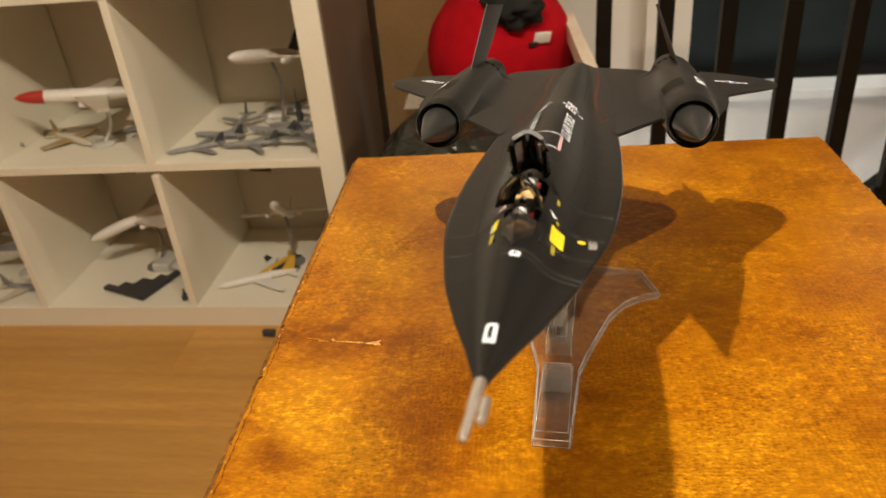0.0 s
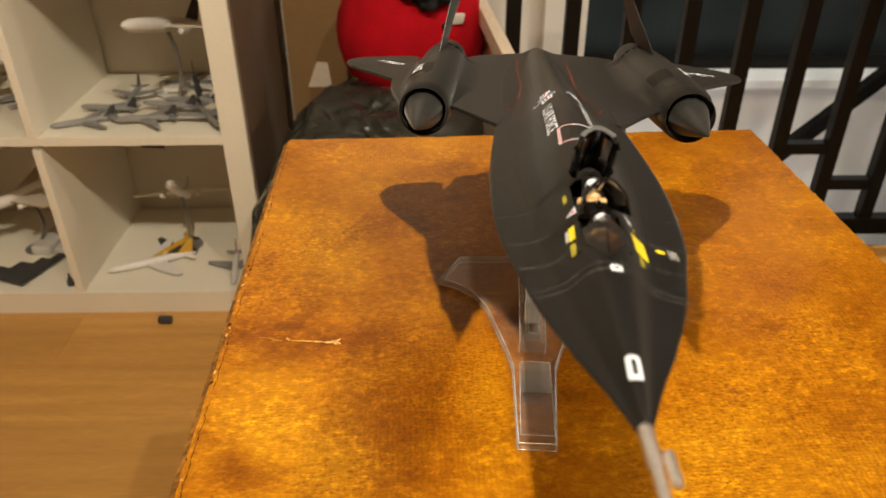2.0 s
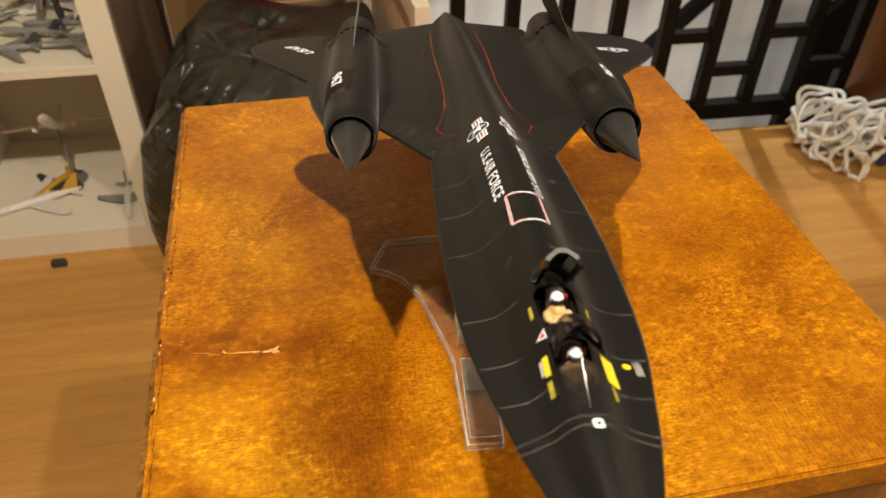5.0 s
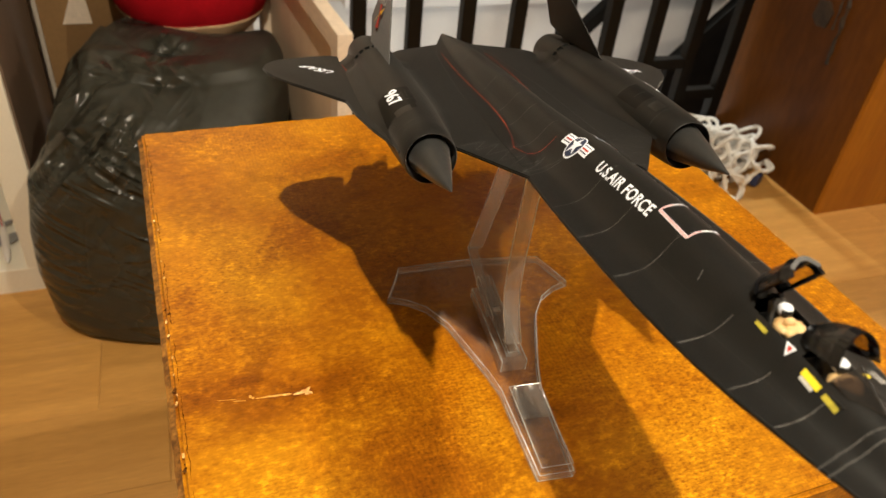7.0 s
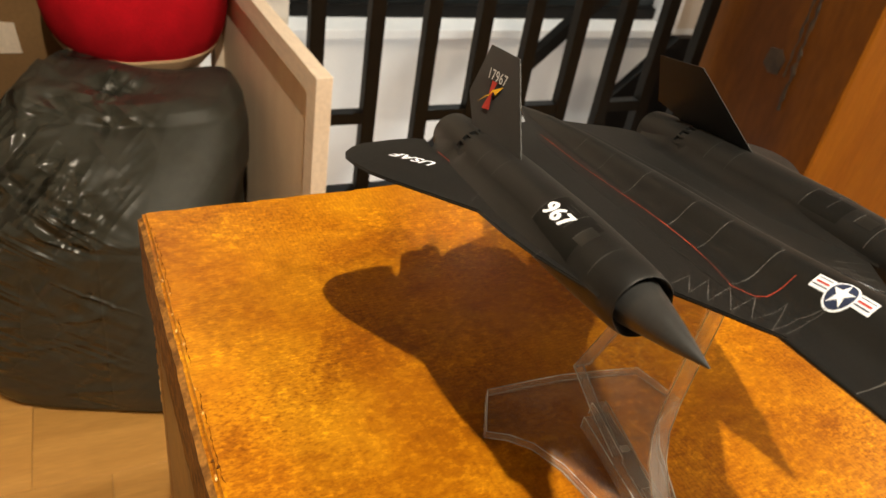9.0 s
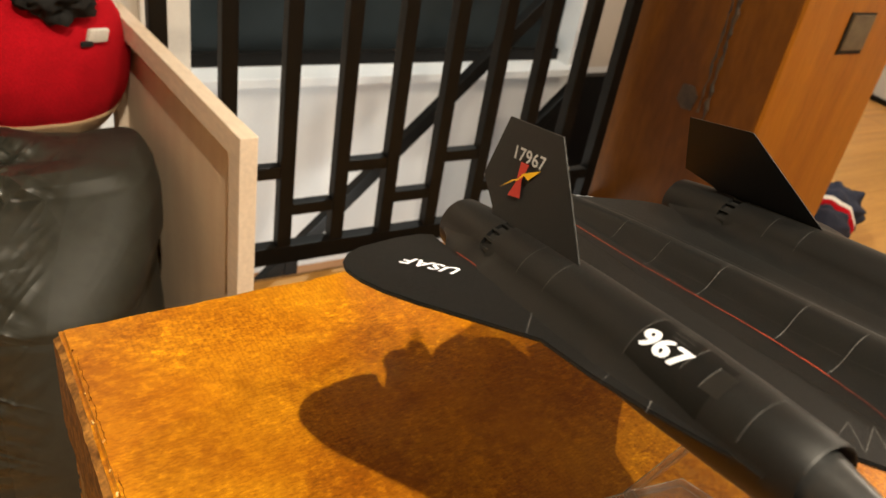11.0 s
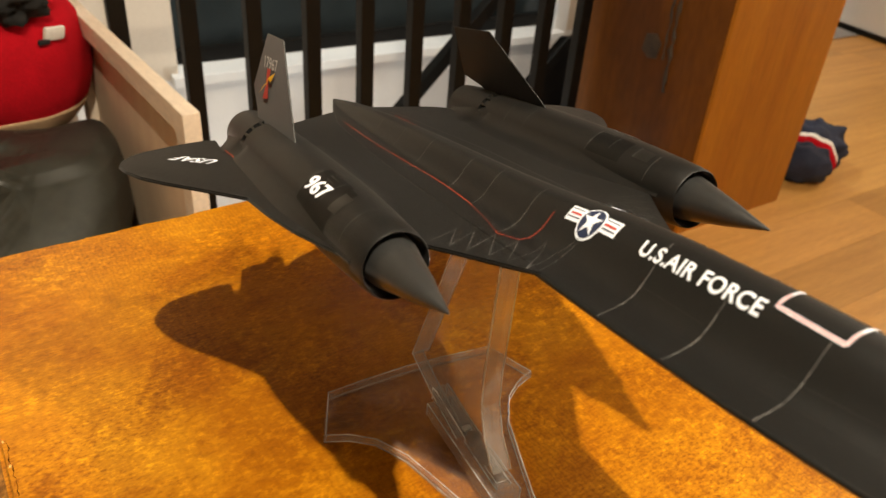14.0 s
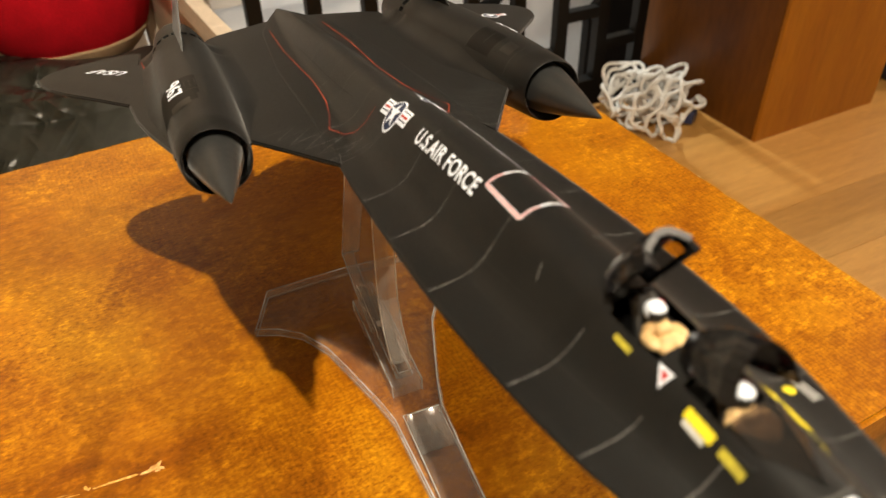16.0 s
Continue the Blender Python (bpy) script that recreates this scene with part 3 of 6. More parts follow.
part("top_bar", box_bm((0.5, 0.0, 0.995), (1.40, 0.05, 0.03), bevel=0.002), IRON, railing)
for i in range(-1, 8):
    part("rung", box_bm((-0.03 + 0.1355 * (i + 0.5), 0, 0.245 if i % 2 == 0 else 0.145), (0.1015, 0.028, 0.03), bevel=0.002), IRON, railing)

# ---- stair rail down in the well ----
stair_rail = thing("stair_rail", "black iron stair handrail sloping down the stairwell", "handrail", rail_frame)
slope = Matrix.Rotation(radians(-45), 3, "Y")
part("handrail", box_bm((1.43, 1.2, 0.0), (2.9, 0.05, 0.058), slope, bevel=0.004), IRON, stair_rail)
part("newel", box_bm((0.62, 1.2, -0.98), (0.06, 0.06, 0.45), bevel=0.004), IRON, stair_rail)

staircase = thing("staircase", "dark stained staircase side rising behind the railing", "staircase", rail_frame)
part("side_panel", bm_prism(bmesh.new(), [(1.80, -0.36), (2.11, -0.04), (2.95, -0.04), (2.95, -1.2), (1.80, -1.2)], 1.22, 1.27, lambda x, z, y: (x, y, z)), IRON, staircase)
part("string", box_bm((1.955, 1.215, -0.2), (0.45, 0.05, 0.05), slope, bevel=0.004), IRON, staircase)

# ---- box table ----
table = thing("box_table", "orange-brown stained wooden box table with worn edges", "table", pose(0.187, 0.4795, 0, 0, 0, -1.6))


def worn_slab(size_x, size_y, z0, z1):
    """A board whose upper edge is knocked and rounded unevenly."""
    bm = box_bm((0, 0, (z0 + z1) / 2), (size_x, size_y, z1 - z0))
    bmesh.ops.subdivide_edges(bm, edges=[e for e in bm.edges if abs(e.verts[0].co.z - e.verts[1].co.z) < 1e-6], cuts=60, use_grid_fill=False)
    rim = [e for e in bm.edges if all(v.co.z > z1 - 1e-6 for v in e.verts) and len(e.link_faces) == 2 and any(abs(f.normal.z) < 0.5 for f in e.link_faces)]
    bmesh.ops.bevel(bm, geom=rim, offset=0.0022, segments=3, affect="EDGES")
    for v in bm.verts:
        if v.co.z > z1 - 0.004 and max(abs(v.co.x) / size_x, abs(v.co.y) / size_y) > 0.485:
            n = noise.noise(v.co * 90) + 0.6 * noise.noise(v.co * 260)
            v.co.z -= max(0, n) * 0.0008
            v.co.x -= math.copysign(max(0, n) * 0.0006, v.co.x)
            v.co.y -= math.copysign(max(0, n) * 0.0006, v.co.y)
    return bm


part("top", worn_slab(0.409, 0.409, TABLE_Z - 0.020, TABLE_Z), TABLE, table, smooth=True)
for sx, sy in ((0, -1), (1, 0), (0, 1), (-1, 0)):
    part("side_panel", box_bm((0.196 * sx, 0.196 * sy, 0.3725), (0.4075 if sy else 0.015, 0.376 if sx else 0.015, 0.745), bevel=0.0015), TABLE_SIDE, table, "dark worn brown side panel")
for k in range(18):
    a = random.random()
    side = random.choice(((-0.2031, None), (None, -0.2031), (-0.2031, None), (None, 0.2031), (0.2031, None)))
    u = (a - 0.5) * 0.395
    x, y = (side[0], u) if side[0] else (u, side[1])
    long = random.uniform(0.001, 0.0032)
    part("edge_chip", box_bm((x, y, TABLE_Z - 0.0012), (0.0010 if side[0] else long, long if side[0] else 0.0010, 0.0009), Matrix.Rotation(random.uniform(-0.3, 0.3), 3, "Z"), bevel=0.0002), CHIP, table)
wear = random.Random(8)
# the worn strip that edges one side, with a broken dark seam beside it
strip = box_bm((-0.2058, 0, 0.7345), (0.0034, 0.404, 0.0560))
bmesh.ops.subdivide_edges(strip, edges=[e for e in strip.edges if abs(e.verts[0].co.y - e.verts[1].co.y) > 0.1], cuts=150)
for v in strip.verts:
    n = noise.noise(v.co * 120) + 0.7 * noise.noise(v.co * 310)
    if v.co.x < -0.2060:
        v.co.x += 0.0005 * n
    if v.co.z > 0.76:
        v.co.z += 0.0006 * n - (0.0016 if v.co.x < -0.2055 else 0)
bmesh.ops.recalc_face_normals(strip, faces=strip.faces)
part("edge_strip", strip, EDGE_WORN, table, "dark worn edging strip", smooth=True)
for first, last in ((-0.196, -0.118), (-0.113, -0.060), (-0.054, -0.020), (-0.012, 0.048), (0.062, 0.101), (0.118, 0.180)):
    seam = bmesh.new()
    y = first
    left, right = [], []
    while y < last:
        mid = -0.2007 + 0.0010 * noise.noise(Vector((y * 130, 3, 1))) + 0.0006 * noise.noise(Vector((y * 420, 1, 7)))
        wide = max(0.00008, 0.00016 + 0.00030 * noise.noise(Vector((y * 300, 5, 2)))) * min(1, (y - first) / 0.006 + 0.15, (last - y) / 0.006 + 0.15)
        left.append(seam.verts.new((mid - wide, y, TABLE_Z + 0.00008)))
        right.append(seam.verts.new((mid + wide, y, TABLE_Z + 0.00008)))
        y += 0.0008
    for i in range(len(left) - 1):
        seam.faces.new((left[i], right[i], right[i + 1], left[i + 1]))
    part("edge_seam", seam, SEAM, table, "dark broken seam")
for k in range(22):
    u, s = (wear.random() - 0.5) * 0.39, wear.uniform(0.0006, 0.0017)
    part("edge_chip", box_bm((-0.2022 + wear.uniform(-0.0012, 0.0012), u, TABLE_Z - 0.0001), (s * 0.7, s * wear.uniform(0.8, 2.0), 0.0006), Matrix.Rotation(wear.uniform(-0.7, 0.7), 3, "Z"), bevel=0.0001), CHIP if k % 3 else SEAM, table)
for k in range(9):
    part("edge_chip", box_bm((-0.2036, 0.2026, 0.60 + 0.0135 * k), (0.0013, 0.0016, 0.006 + 0.004 * (k % 2)), bevel=0.0003), CHIP, table)
# the splintered scratch across the top
chip = bmesh.new()


def fleck(bm, x, y, long, wide, turn, lift, rag=0.35):
    """A flat, ragged sliver of bare wood."""
    pts = []
    for i in range(14):
        a = 2 * math.pi * i / 14
        r = 1 + rag * noise.noise(Vector((x * 900 + math.cos(a) * 1.7, y * 900 + math.sin(a) * 1.7, lift * 9000)))
        u, v = long / 2 * math.cos(a) * r, wide / 2 * math.sin(a) * r
        pts.append((x + u * math.cos(turn) - v * math.sin(turn), y + u * math.sin(turn) + v * math.cos(turn)))
    bm_prism(bm, pts, TABLE_Z - 0.0002, TABLE_Z + lift)


for k, (u, v, long, wide, turn) in enumerate(((-0.0026, -0.0002, 0.0052, 0.0014, -0.1), (0.0004, 0.0004, 0.0050, 0.0024, 0.2), (0.0026, 0.0012, 0.0034, 0.0014, 0.7), (0.0030, -0.0010, 0.0034, 0.0013, -0.5), (0.0016, -0.0016, 0.0024, 0.0009, -0.2))):
    fleck(chip, -0.1430 + u, -0.0765 + v, long, wide, turn, 0.00010 + 0.00003 * k)
part("splinter", chip, CHIP, table, "pale splintered spot in the table top")
scr = bmesh.new()
for k, (u, v, long, wide, turn) in enumerate(((-0.1555, -0.0752, 0.0130, 0.0010, -0.14), (-0.1620, -0.0745, 0.0075, 0.0007, -0.10), (-0.1515, -0.0757, 0.0050, 0.0013, -0.10), (-0.1685, -0.0722, 0.0014, 0.0019, 0.3), (-0.1675, -0.0734, 0.0016, 0.0008, 0.5),
                                              (-0.1800, -0.0712, 0.0080, 0.00018, -0.17), (-0.1740, -0.0735, 0.0060, 0.00025, -0.2))):
    fleck(scr, u, v, long, wide, turn, 0.00009 + 0.00001 * k)
part("scratch", scr, SCRATCH, table, "thin pale scratch")

# ---- cube shelf ----
KAL = along(-1.141, 1.539, -3.5)
shelf = thing("cube_shelf", "white laminate cube shelf filled with small model aircraft", "shelf", KAL)
D, RIGHT = 0.39, 0.932
part("bottom_board", box_bm((RIGHT - 0.85, D / 2, 0.03), (1.7, D, 0.06), bevel=0.002), SHELF_WHITE, shelf)
for k in range(1, 4):
    part("board", box_bm((RIGHT - 0.85, D / 2, 0.06 + 0.363 * k), (1.6, D - 0.004, 0.018), bevel=0.001), SHELF_WHITE, shelf)
part("side_board", box_bm((RIGHT - 0.025, D / 2, 0.78), (0.05, D, 1.44), bevel=0.002), SHELF_WHITE, shelf)
# thin sheet added to darken the outer side as if shaded
part("side_cover", box_bm((RIGHT + 0.002, D / 2 + 0.004, 0.78), (0.004, D - 0.008, 1.50)), SIDE_SHADE, shelf, "added brown sheet that paints shade on the shelf's outer side")
part("side_board", box_bm((RIGHT - 1.675, D / 2, 0.78), (0.05, D, 1.44), bevel=0.002), SHELF_WHITE, shelf)
for k in range(3):
    for r in range(4):
        low = 0.0605 if r == 0 else 0.0695 + 0.363 * r
        part("divider", box_bm((0.507 - k * 0.39, D / 2 - 0.001, low + 0.1722), (0.017, D - 0.006, 0.3442), bevel=0.001), SHELF_WHITE, shelf)
part("top_board", box_bm((RIGHT - 0.85, D / 2, 1.53), (1.7, D, 0.058), bevel=0.002), SHELF_WHITE, shelf)
part("back_board", box_bm((RIGHT - 0.85, D + 0.0065, 0.78), (1.68, 0.008, 1.5)), SHELF_BACK, shelf)


def mini_jet(label, mats, at, turn, length, stand_h=0.0, tilt=0.0, swept=0.6, nose_mat=None):
    """A small display aircraft: body, wings, tail, with or without a stand."""
    L = length
    jet = thing("small_model_aircraft", label, "model aircraft", KAL @ pose(*at, 0, 0, turn), group="small model aircraft on the shelf")
    up = stand_h
    lean = Matrix.Translation((0, 0, up)) @ pose(0, 0, 0, tilt, 0, 0)

    def moved(bm):
        bmesh.ops.transform(bm, matrix=lean, verts=bm.verts)
        return bm

    r = 0.05 * L
    lift = r if not stand_h else 0
    body = revolve_bm([(L * a, r * b) for a, b in ((-0.5, 0.05), (-0.47, 0.5), (-0.40, 0.85), (-0.25, 1), (0.15, 1), (0.35, 0.7), (0.5, 0.2))], 16, "Y", (0, 0, lift))
    part("body", moved(body), mats[0], jet, smooth=True)
    if nose_mat:
        part("nose", moved(revolve_bm([(L * a, r * b) for a, b in ((-0.505, 0.06), (-0.47, 0.53), (-0.40, 0.88), (-0.33, 0.97), (-0.30, 1.02))], 16, "Y", (0, 0, lift))), nose_mat, jet, smooth=True)
    for s in (-1, 1):
        wing = bm_prism(bmesh.new(), [(s * L * x, L * y) for x, y in ((0.03, -0.10), (0.42, -0.10 + 0.42 * swept), (0.42, -0.02 + 0.42 * swept), (0.03, 0.14))], lift - 0.012 * L, lift + 0.004 * L)
        part("wing", moved(wing), mats[1], jet)
        tail = bm_prism(bmesh.new(), [(s * L * x, L * y) for x, y in ((0.02, 0.34), (0.16, 0.44), (0.16, 0.48), (0.02, 0.45))], lift, lift + 0.012 * L)
        part("tailplane", moved(tail), mats[1], jet)
    fin = bm_prism(bmesh.new(), [(L * y, L * z) for y, z in ((0.28, 0.02), (0.44, 0.20), (0.50, 0.20), (0.46, 0.02))], -0.006 * L, 0.006 * L, lambda y, z, x: (x, y, z + lift))
    part("tail_fin", moved(fin), mats[2], jet)
    if stand_h:
        for s in (-1, 1):
            pod = revolve_bm([(L * a, 0.022 * L * b) for a, b in ((-0.05, 0.7), (-0.045, 1), (0.03, 1), (0.07, 0.5))], 12, "Y", (s * 0.15 * L, 0.0, lift - 0.035 * L))
            part("engine", moved(pod), mats[0], jet, smooth=True)
        arc = bm_tube(bmesh.new(), [(0, 0.10 * L * math.sin(math.pi * k / 8), up * k / 8) for k in range(9)], 0.004)
        part("stand_arm", arc, STAND_GREY if stand_h > 0.12 else CLEAR_CHEAP, jet)
        part("stand_foot", revolve_bm([(0, 0.03), (0.003, 0.03), (0.005, 0.026), (0.006, 0.004)], 20, "Z"), STAND_GREY if stand_h > 0.12 else CLEAR_CHEAP, jet, smooth=True)
    return jet


B0, B1, B2 = 0.0605, 0.0605 + 0.3725, 0.0605 + 0.7355
GREY_JET = [JET_GREY, JET_GREY, JET_DARK]
mini_jet("white model airliner with a dark tail on a grey stand", [JET_WHITE, JET_CREAM, JET_DARK], (0.745, 0.19, B1), -12, 0.30, 0.17, -14, 0.75)
for k in range(9):
    mini_jet("small grey model fighter jet", GREY_JET if k % 4 != 3 else [JET_WHITE] * 3, (0.585 + 0.032 * k, 0.07 + 0.06 * (k % 4), B1 + 0.006 * (k % 3)), random.uniform(-110, 60), 0.13, 0.0, 0, 0.8)
mini_jet("dark grey small model jet", [JET_DARK, JET_GREY, JET_DARK], (0.76, 0.28, B1), 20, 0.16, 0, 0, 0.9)
mini_jet("white model airliner with a bright red nose on a pale stand", [JET_WHITE, JET_CREAM, JET_WHITE], (0.33, 0.13, B1), -68, 0.30, 0.12, -6, 0.5, RED_INK)
mini_jet("tan and white small model aircraft", [JET_CREAM, JET_TAN, JET_TAN], (0.24, 0.15, B1), 60, 0.17, 0, 0, 0.3)
mini_jet("tan and grey small model aircraft", [JET_TAN, JET_GREY, JET_TAN], (0.38, 0.22, B1), -150, 0.16, 0, 0, 0.4)
mini_jet("white model airliner on a clear stand", [JET_WHITE, JET_CREAM, JET_WHITE], (0.33, 0.19, B0), -62, 0.28, 0.15, 14, 0.6)
mini_jet("white model airliner seen nose-on, on a clear stand", [JET_WHITE, JET_CREAM, JET_WHITE], (0.70, 0.20, B0), 10, 0.26, 0.15, -34, 0.35)
mini_jet("white and yellow small model aircraft", [JET_WHITE, JET_WHITE, JET_YELLOW], (0.635, 0.11, B0), -66, 0.20, 0, 0, 0.75)
mini_jet("yellow and black small model aircraft", [JET_YELLOW, JET_DARK, JET_YELLOW], (0.660, 0.17, B0), -30, 0.15, 0, 0, 0.5)
mini_jet("white and red small model aircraft", [JET_WHITE, JET_GREY, RED_INK], (0.835, 0.09, B0), 10, 0.15, 0, 0, 0.6)
mini_jet("pale grey small model aircraft", [JET_GREY, JET_CREAM, JET_GREY], (0.02, 0.08, B0), 80, 0.16, 0, 0, 0.5)
mini_jet("white small model aircraft", [JET_WHITE, JET_GREY, JET_WHITE], (-0.03, 0.17, B0), 40, 0.18, 0.08, 8, 0.5)
mini_jet("grey small model jet", GREY_JET, (0.05, 0.15, B1), 70, 0.18, 0, 0, 0.7)
for x, y in ((0.36, 0.21), (0.42, 0.20)):
    solid("clear_box", box_bm((0, 0, 0.012), (0.05, 0.11, 0.024), bevel=0.006, segments=3), CLEAR_CHEAP, "clear plastic tray on the shelf board", "tray",
          m=KAL @ pose(x, y, B0, 0, 0, -8), smooth=True, group="clear trays")
# the flat dark flying wing
flying = bm_prism(bmesh.new(), [(x * 0.2, y * 0.2) for x, y in ((-0.5, 0.28), (-0.42, 0.34), (-0.30, 0.22), (-0.22, 0.30), (-0.12, 0.2), (0, 0.3), (0.12, 0.2), (0.22, 0.30), (0.30, 0.22),
                                                                  (0.42, 0.34), (0.5, 0.28), (0, -0.22))], 0.002, 0.013)
bmesh.ops.bevel(flying, geom=list(flying.edges), offset=0.003, segments=2, affect="EDGES")
solid("flying_wing_model", flying, JET_DARK, "dark grey flying-wing model lying on the shelf board", "model aircraft", m=KAL @ pose(0.35, 0.06, B0, 0, 0, 24), smooth=True)
for x, z, wide, tall in ((0.585, B0 + 0.22, 0.06, 0.09), (0.20, B0 + 0.25, 0.05, 0.14)):
    solid("photo_print", box_bm((0, 0, 0), (wide, 0.002, tall), bevel=0.0005), PRINT_BROWN, "dark brown print stuck to the shelf back", "print", m=KAL @ pose(x, D + 0.0012, z, 0, 4, 0), group="prints on the shelf back")
solid("shelf_pin", revolve_bm([(0, 0.008), (0.012, 0.008), (0.02, 0.003), (0.03, 0.002)], 12, "Z"), JET_DARK, "tiny dark plastic stand on the shelf", "stand", m=KAL @ pose(0.475, 0.03, B0), smooth=True)
solid("dark_clip", box_bm((0, 0, 0.008), (0.03, 0.014, 0.016), bevel=0.003), JET_DARK, "small dark plastic clip on the floor", "clip", m=pose(-0.445, 1.455, 0.0045, 0, 0, -6), smooth=True)


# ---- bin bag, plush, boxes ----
# taut folds on the bag, placed to fit the camera's view: across and up, start and end, and strength
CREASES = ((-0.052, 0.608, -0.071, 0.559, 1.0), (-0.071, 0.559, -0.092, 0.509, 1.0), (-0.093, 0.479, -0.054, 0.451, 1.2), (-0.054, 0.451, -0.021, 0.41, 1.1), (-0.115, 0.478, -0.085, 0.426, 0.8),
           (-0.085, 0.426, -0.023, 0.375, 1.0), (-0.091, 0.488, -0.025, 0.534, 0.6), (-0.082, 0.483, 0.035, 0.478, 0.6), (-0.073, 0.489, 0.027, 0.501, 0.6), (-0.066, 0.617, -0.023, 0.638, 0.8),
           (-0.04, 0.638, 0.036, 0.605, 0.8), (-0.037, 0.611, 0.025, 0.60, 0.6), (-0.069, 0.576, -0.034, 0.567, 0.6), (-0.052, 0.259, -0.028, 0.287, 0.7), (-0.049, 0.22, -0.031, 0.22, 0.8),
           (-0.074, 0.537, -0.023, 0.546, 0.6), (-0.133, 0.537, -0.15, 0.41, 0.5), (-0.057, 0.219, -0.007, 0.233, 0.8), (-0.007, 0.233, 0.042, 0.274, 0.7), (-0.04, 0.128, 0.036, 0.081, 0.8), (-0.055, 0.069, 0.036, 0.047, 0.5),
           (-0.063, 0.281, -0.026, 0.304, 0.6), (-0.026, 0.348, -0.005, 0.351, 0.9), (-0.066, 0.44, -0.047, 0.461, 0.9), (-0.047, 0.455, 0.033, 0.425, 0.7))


def bag_bm():
    """A stuffed bag in two bulges, with a pinched waist, taut folds and a rounded shoulder."""
    bm = bmesh.new()
    rings = []
    rows = [(0.0, 0.94), (0.012, 1.0), (0.05, 1.04), (0.14, 1.06), (0.22, 1.04), (0.29, 0.99), (0.325, 0.975), (0.335, 0.965), (0.35, 0.97), (0.39, 0.975), (0.44, 0.955), (0.475, 0.89), (0.497, 0.78), (0.512, 0.58), (0.52, 0.30), (0.523, 0.04)]
    hs = [h for a, b in zip(rows, rows[1:]) for h in np.linspace(a[0], b[0], 11)[:-1]] + [0.523]
    cs, sn = math.cos(radians(25)), math.sin(radians(25))
    for h in hs:
        k = np.interp(h, [a for a, _ in rows], [b for _, b in rows])
        up = max(0.0, min(1.0, (h - 0.31) / 0.06))
        ring = []
        for i in range(360):
            a = 2 * math.pi * i / 360
            c, s = math.cos(a), math.sin(a)
            e = 4.6 - 1.0 * up
            sq = (abs(c) ** e + abs(s) ** e) ** (-1 / e)
            p = Vector((0.207 * k * c * sq, 0.258 * k * s * sq, h))
            if c < 0:
                p.x *= 0.97 - 0.17 * up
            else:
                p.x *= 1 + 0.07 * up
            if s < 0 and h > 0.35:
                p.y += 0.16 * k * sq * -s * min(1, (h - 0.35) / 0.13) ** 1.3
            out = Vector((c, s, 0)) if h < 0.37 else Vector((c * 0.7, s * 0.7, 0.7))
            p += Vector((c, s, 0)) * (0.010 * noise.noise(p * 3.2) + 0.003 * noise.noise(Vector((p.x * 9, p.y * 9, p.z * 5))))
            p.z += 0.012 * noise.noise(p * 5 + Vector((9, 2, 4))) * min(1, h / 0.2)
            past = p.x * cs + p.y * sn + 0.047 - 0.245
            if past > 0:
                past -= 0.02 * (1 - math.exp(-past / 0.02))
                p.x -= past * cs
                p.y -= past * sn
            # project along the camera's line of sight to find the folds
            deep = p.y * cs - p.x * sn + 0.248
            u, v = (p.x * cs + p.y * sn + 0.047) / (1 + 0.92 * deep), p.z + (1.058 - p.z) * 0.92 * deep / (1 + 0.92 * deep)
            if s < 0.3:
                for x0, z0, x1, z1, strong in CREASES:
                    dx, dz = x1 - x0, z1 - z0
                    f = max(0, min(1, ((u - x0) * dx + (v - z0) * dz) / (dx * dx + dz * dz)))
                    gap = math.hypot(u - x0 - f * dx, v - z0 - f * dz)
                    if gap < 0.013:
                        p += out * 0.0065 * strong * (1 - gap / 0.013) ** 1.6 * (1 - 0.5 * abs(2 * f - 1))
            p.z += 0.035 * max(0, s) * max(0, min(1, (h - 0.4) / 0.1))
            sink = math.exp(-((p.x - 0.02) / 0.15) ** 2 - ((p.y - 0.19) / 0.22) ** 2)
            p.z -= 0.088 * sink * max(0, min(1, (h - 0.3) / 0.2))
            p.z = max(p.z, 0.0)
            ring.append(p)
        rings.append(ring)
    bm_loft(bm, rings)
    bmesh.ops.recalc_face_normals(bm, faces=bm.faces)
    return bm


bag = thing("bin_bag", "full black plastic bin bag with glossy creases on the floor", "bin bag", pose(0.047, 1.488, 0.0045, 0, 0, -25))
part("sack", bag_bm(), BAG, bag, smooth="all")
PLUSH = Vector((0.129, 1.724, 0.564))
plush = thing("plush_ball", "round red plush toy with tan underside on the bin bag", "plush toy", Matrix.Translation(PLUSH))


def ball_bm(rx, ry, rz, lo, hi, centre=(0, 0, 0), lump=0.0, seg=36):
    bm = bmesh.new()
    rings = []
    for b in np.linspace(lo, hi, 20):
        ring = []
        for i in range(seg):
            a = 2 * math.pi * i / seg
            d = Vector((math.cos(b) * math.cos(a), math.cos(b) * math.sin(a), math.sin(b)))
            n = 1 + lump * noise.noise(d * 3.1)
            ring.append(Vector((d.x * rx * n, d.y * ry * n, d.z * rz * n)) + Vector(centre))
        rings.append(ring)
    bm_loft(bm, rings)
    bmesh.ops.recalc_face_normals(bm, faces=bm.faces)
    return bm


part("body", ball_bm(0.163, 0.16, 0.163, -1.5, 1.5, lump=0.03), PLUSH_RED, plush, smooth="all")
part("underside", ball_bm(0.1645, 0.1615, 0.168, -1.52, -0.50, lump=0.03), PLUSH_TAN, plush, "tan plush underside", smooth="all")
part("tuft", ball_bm(0.055, 0.05, 0.04, -1.5, 1.5, (0.03, -0.125, 0.125), lump=0.5), PLUSH_BLACK, plush, "black plush tuft", smooth="all")
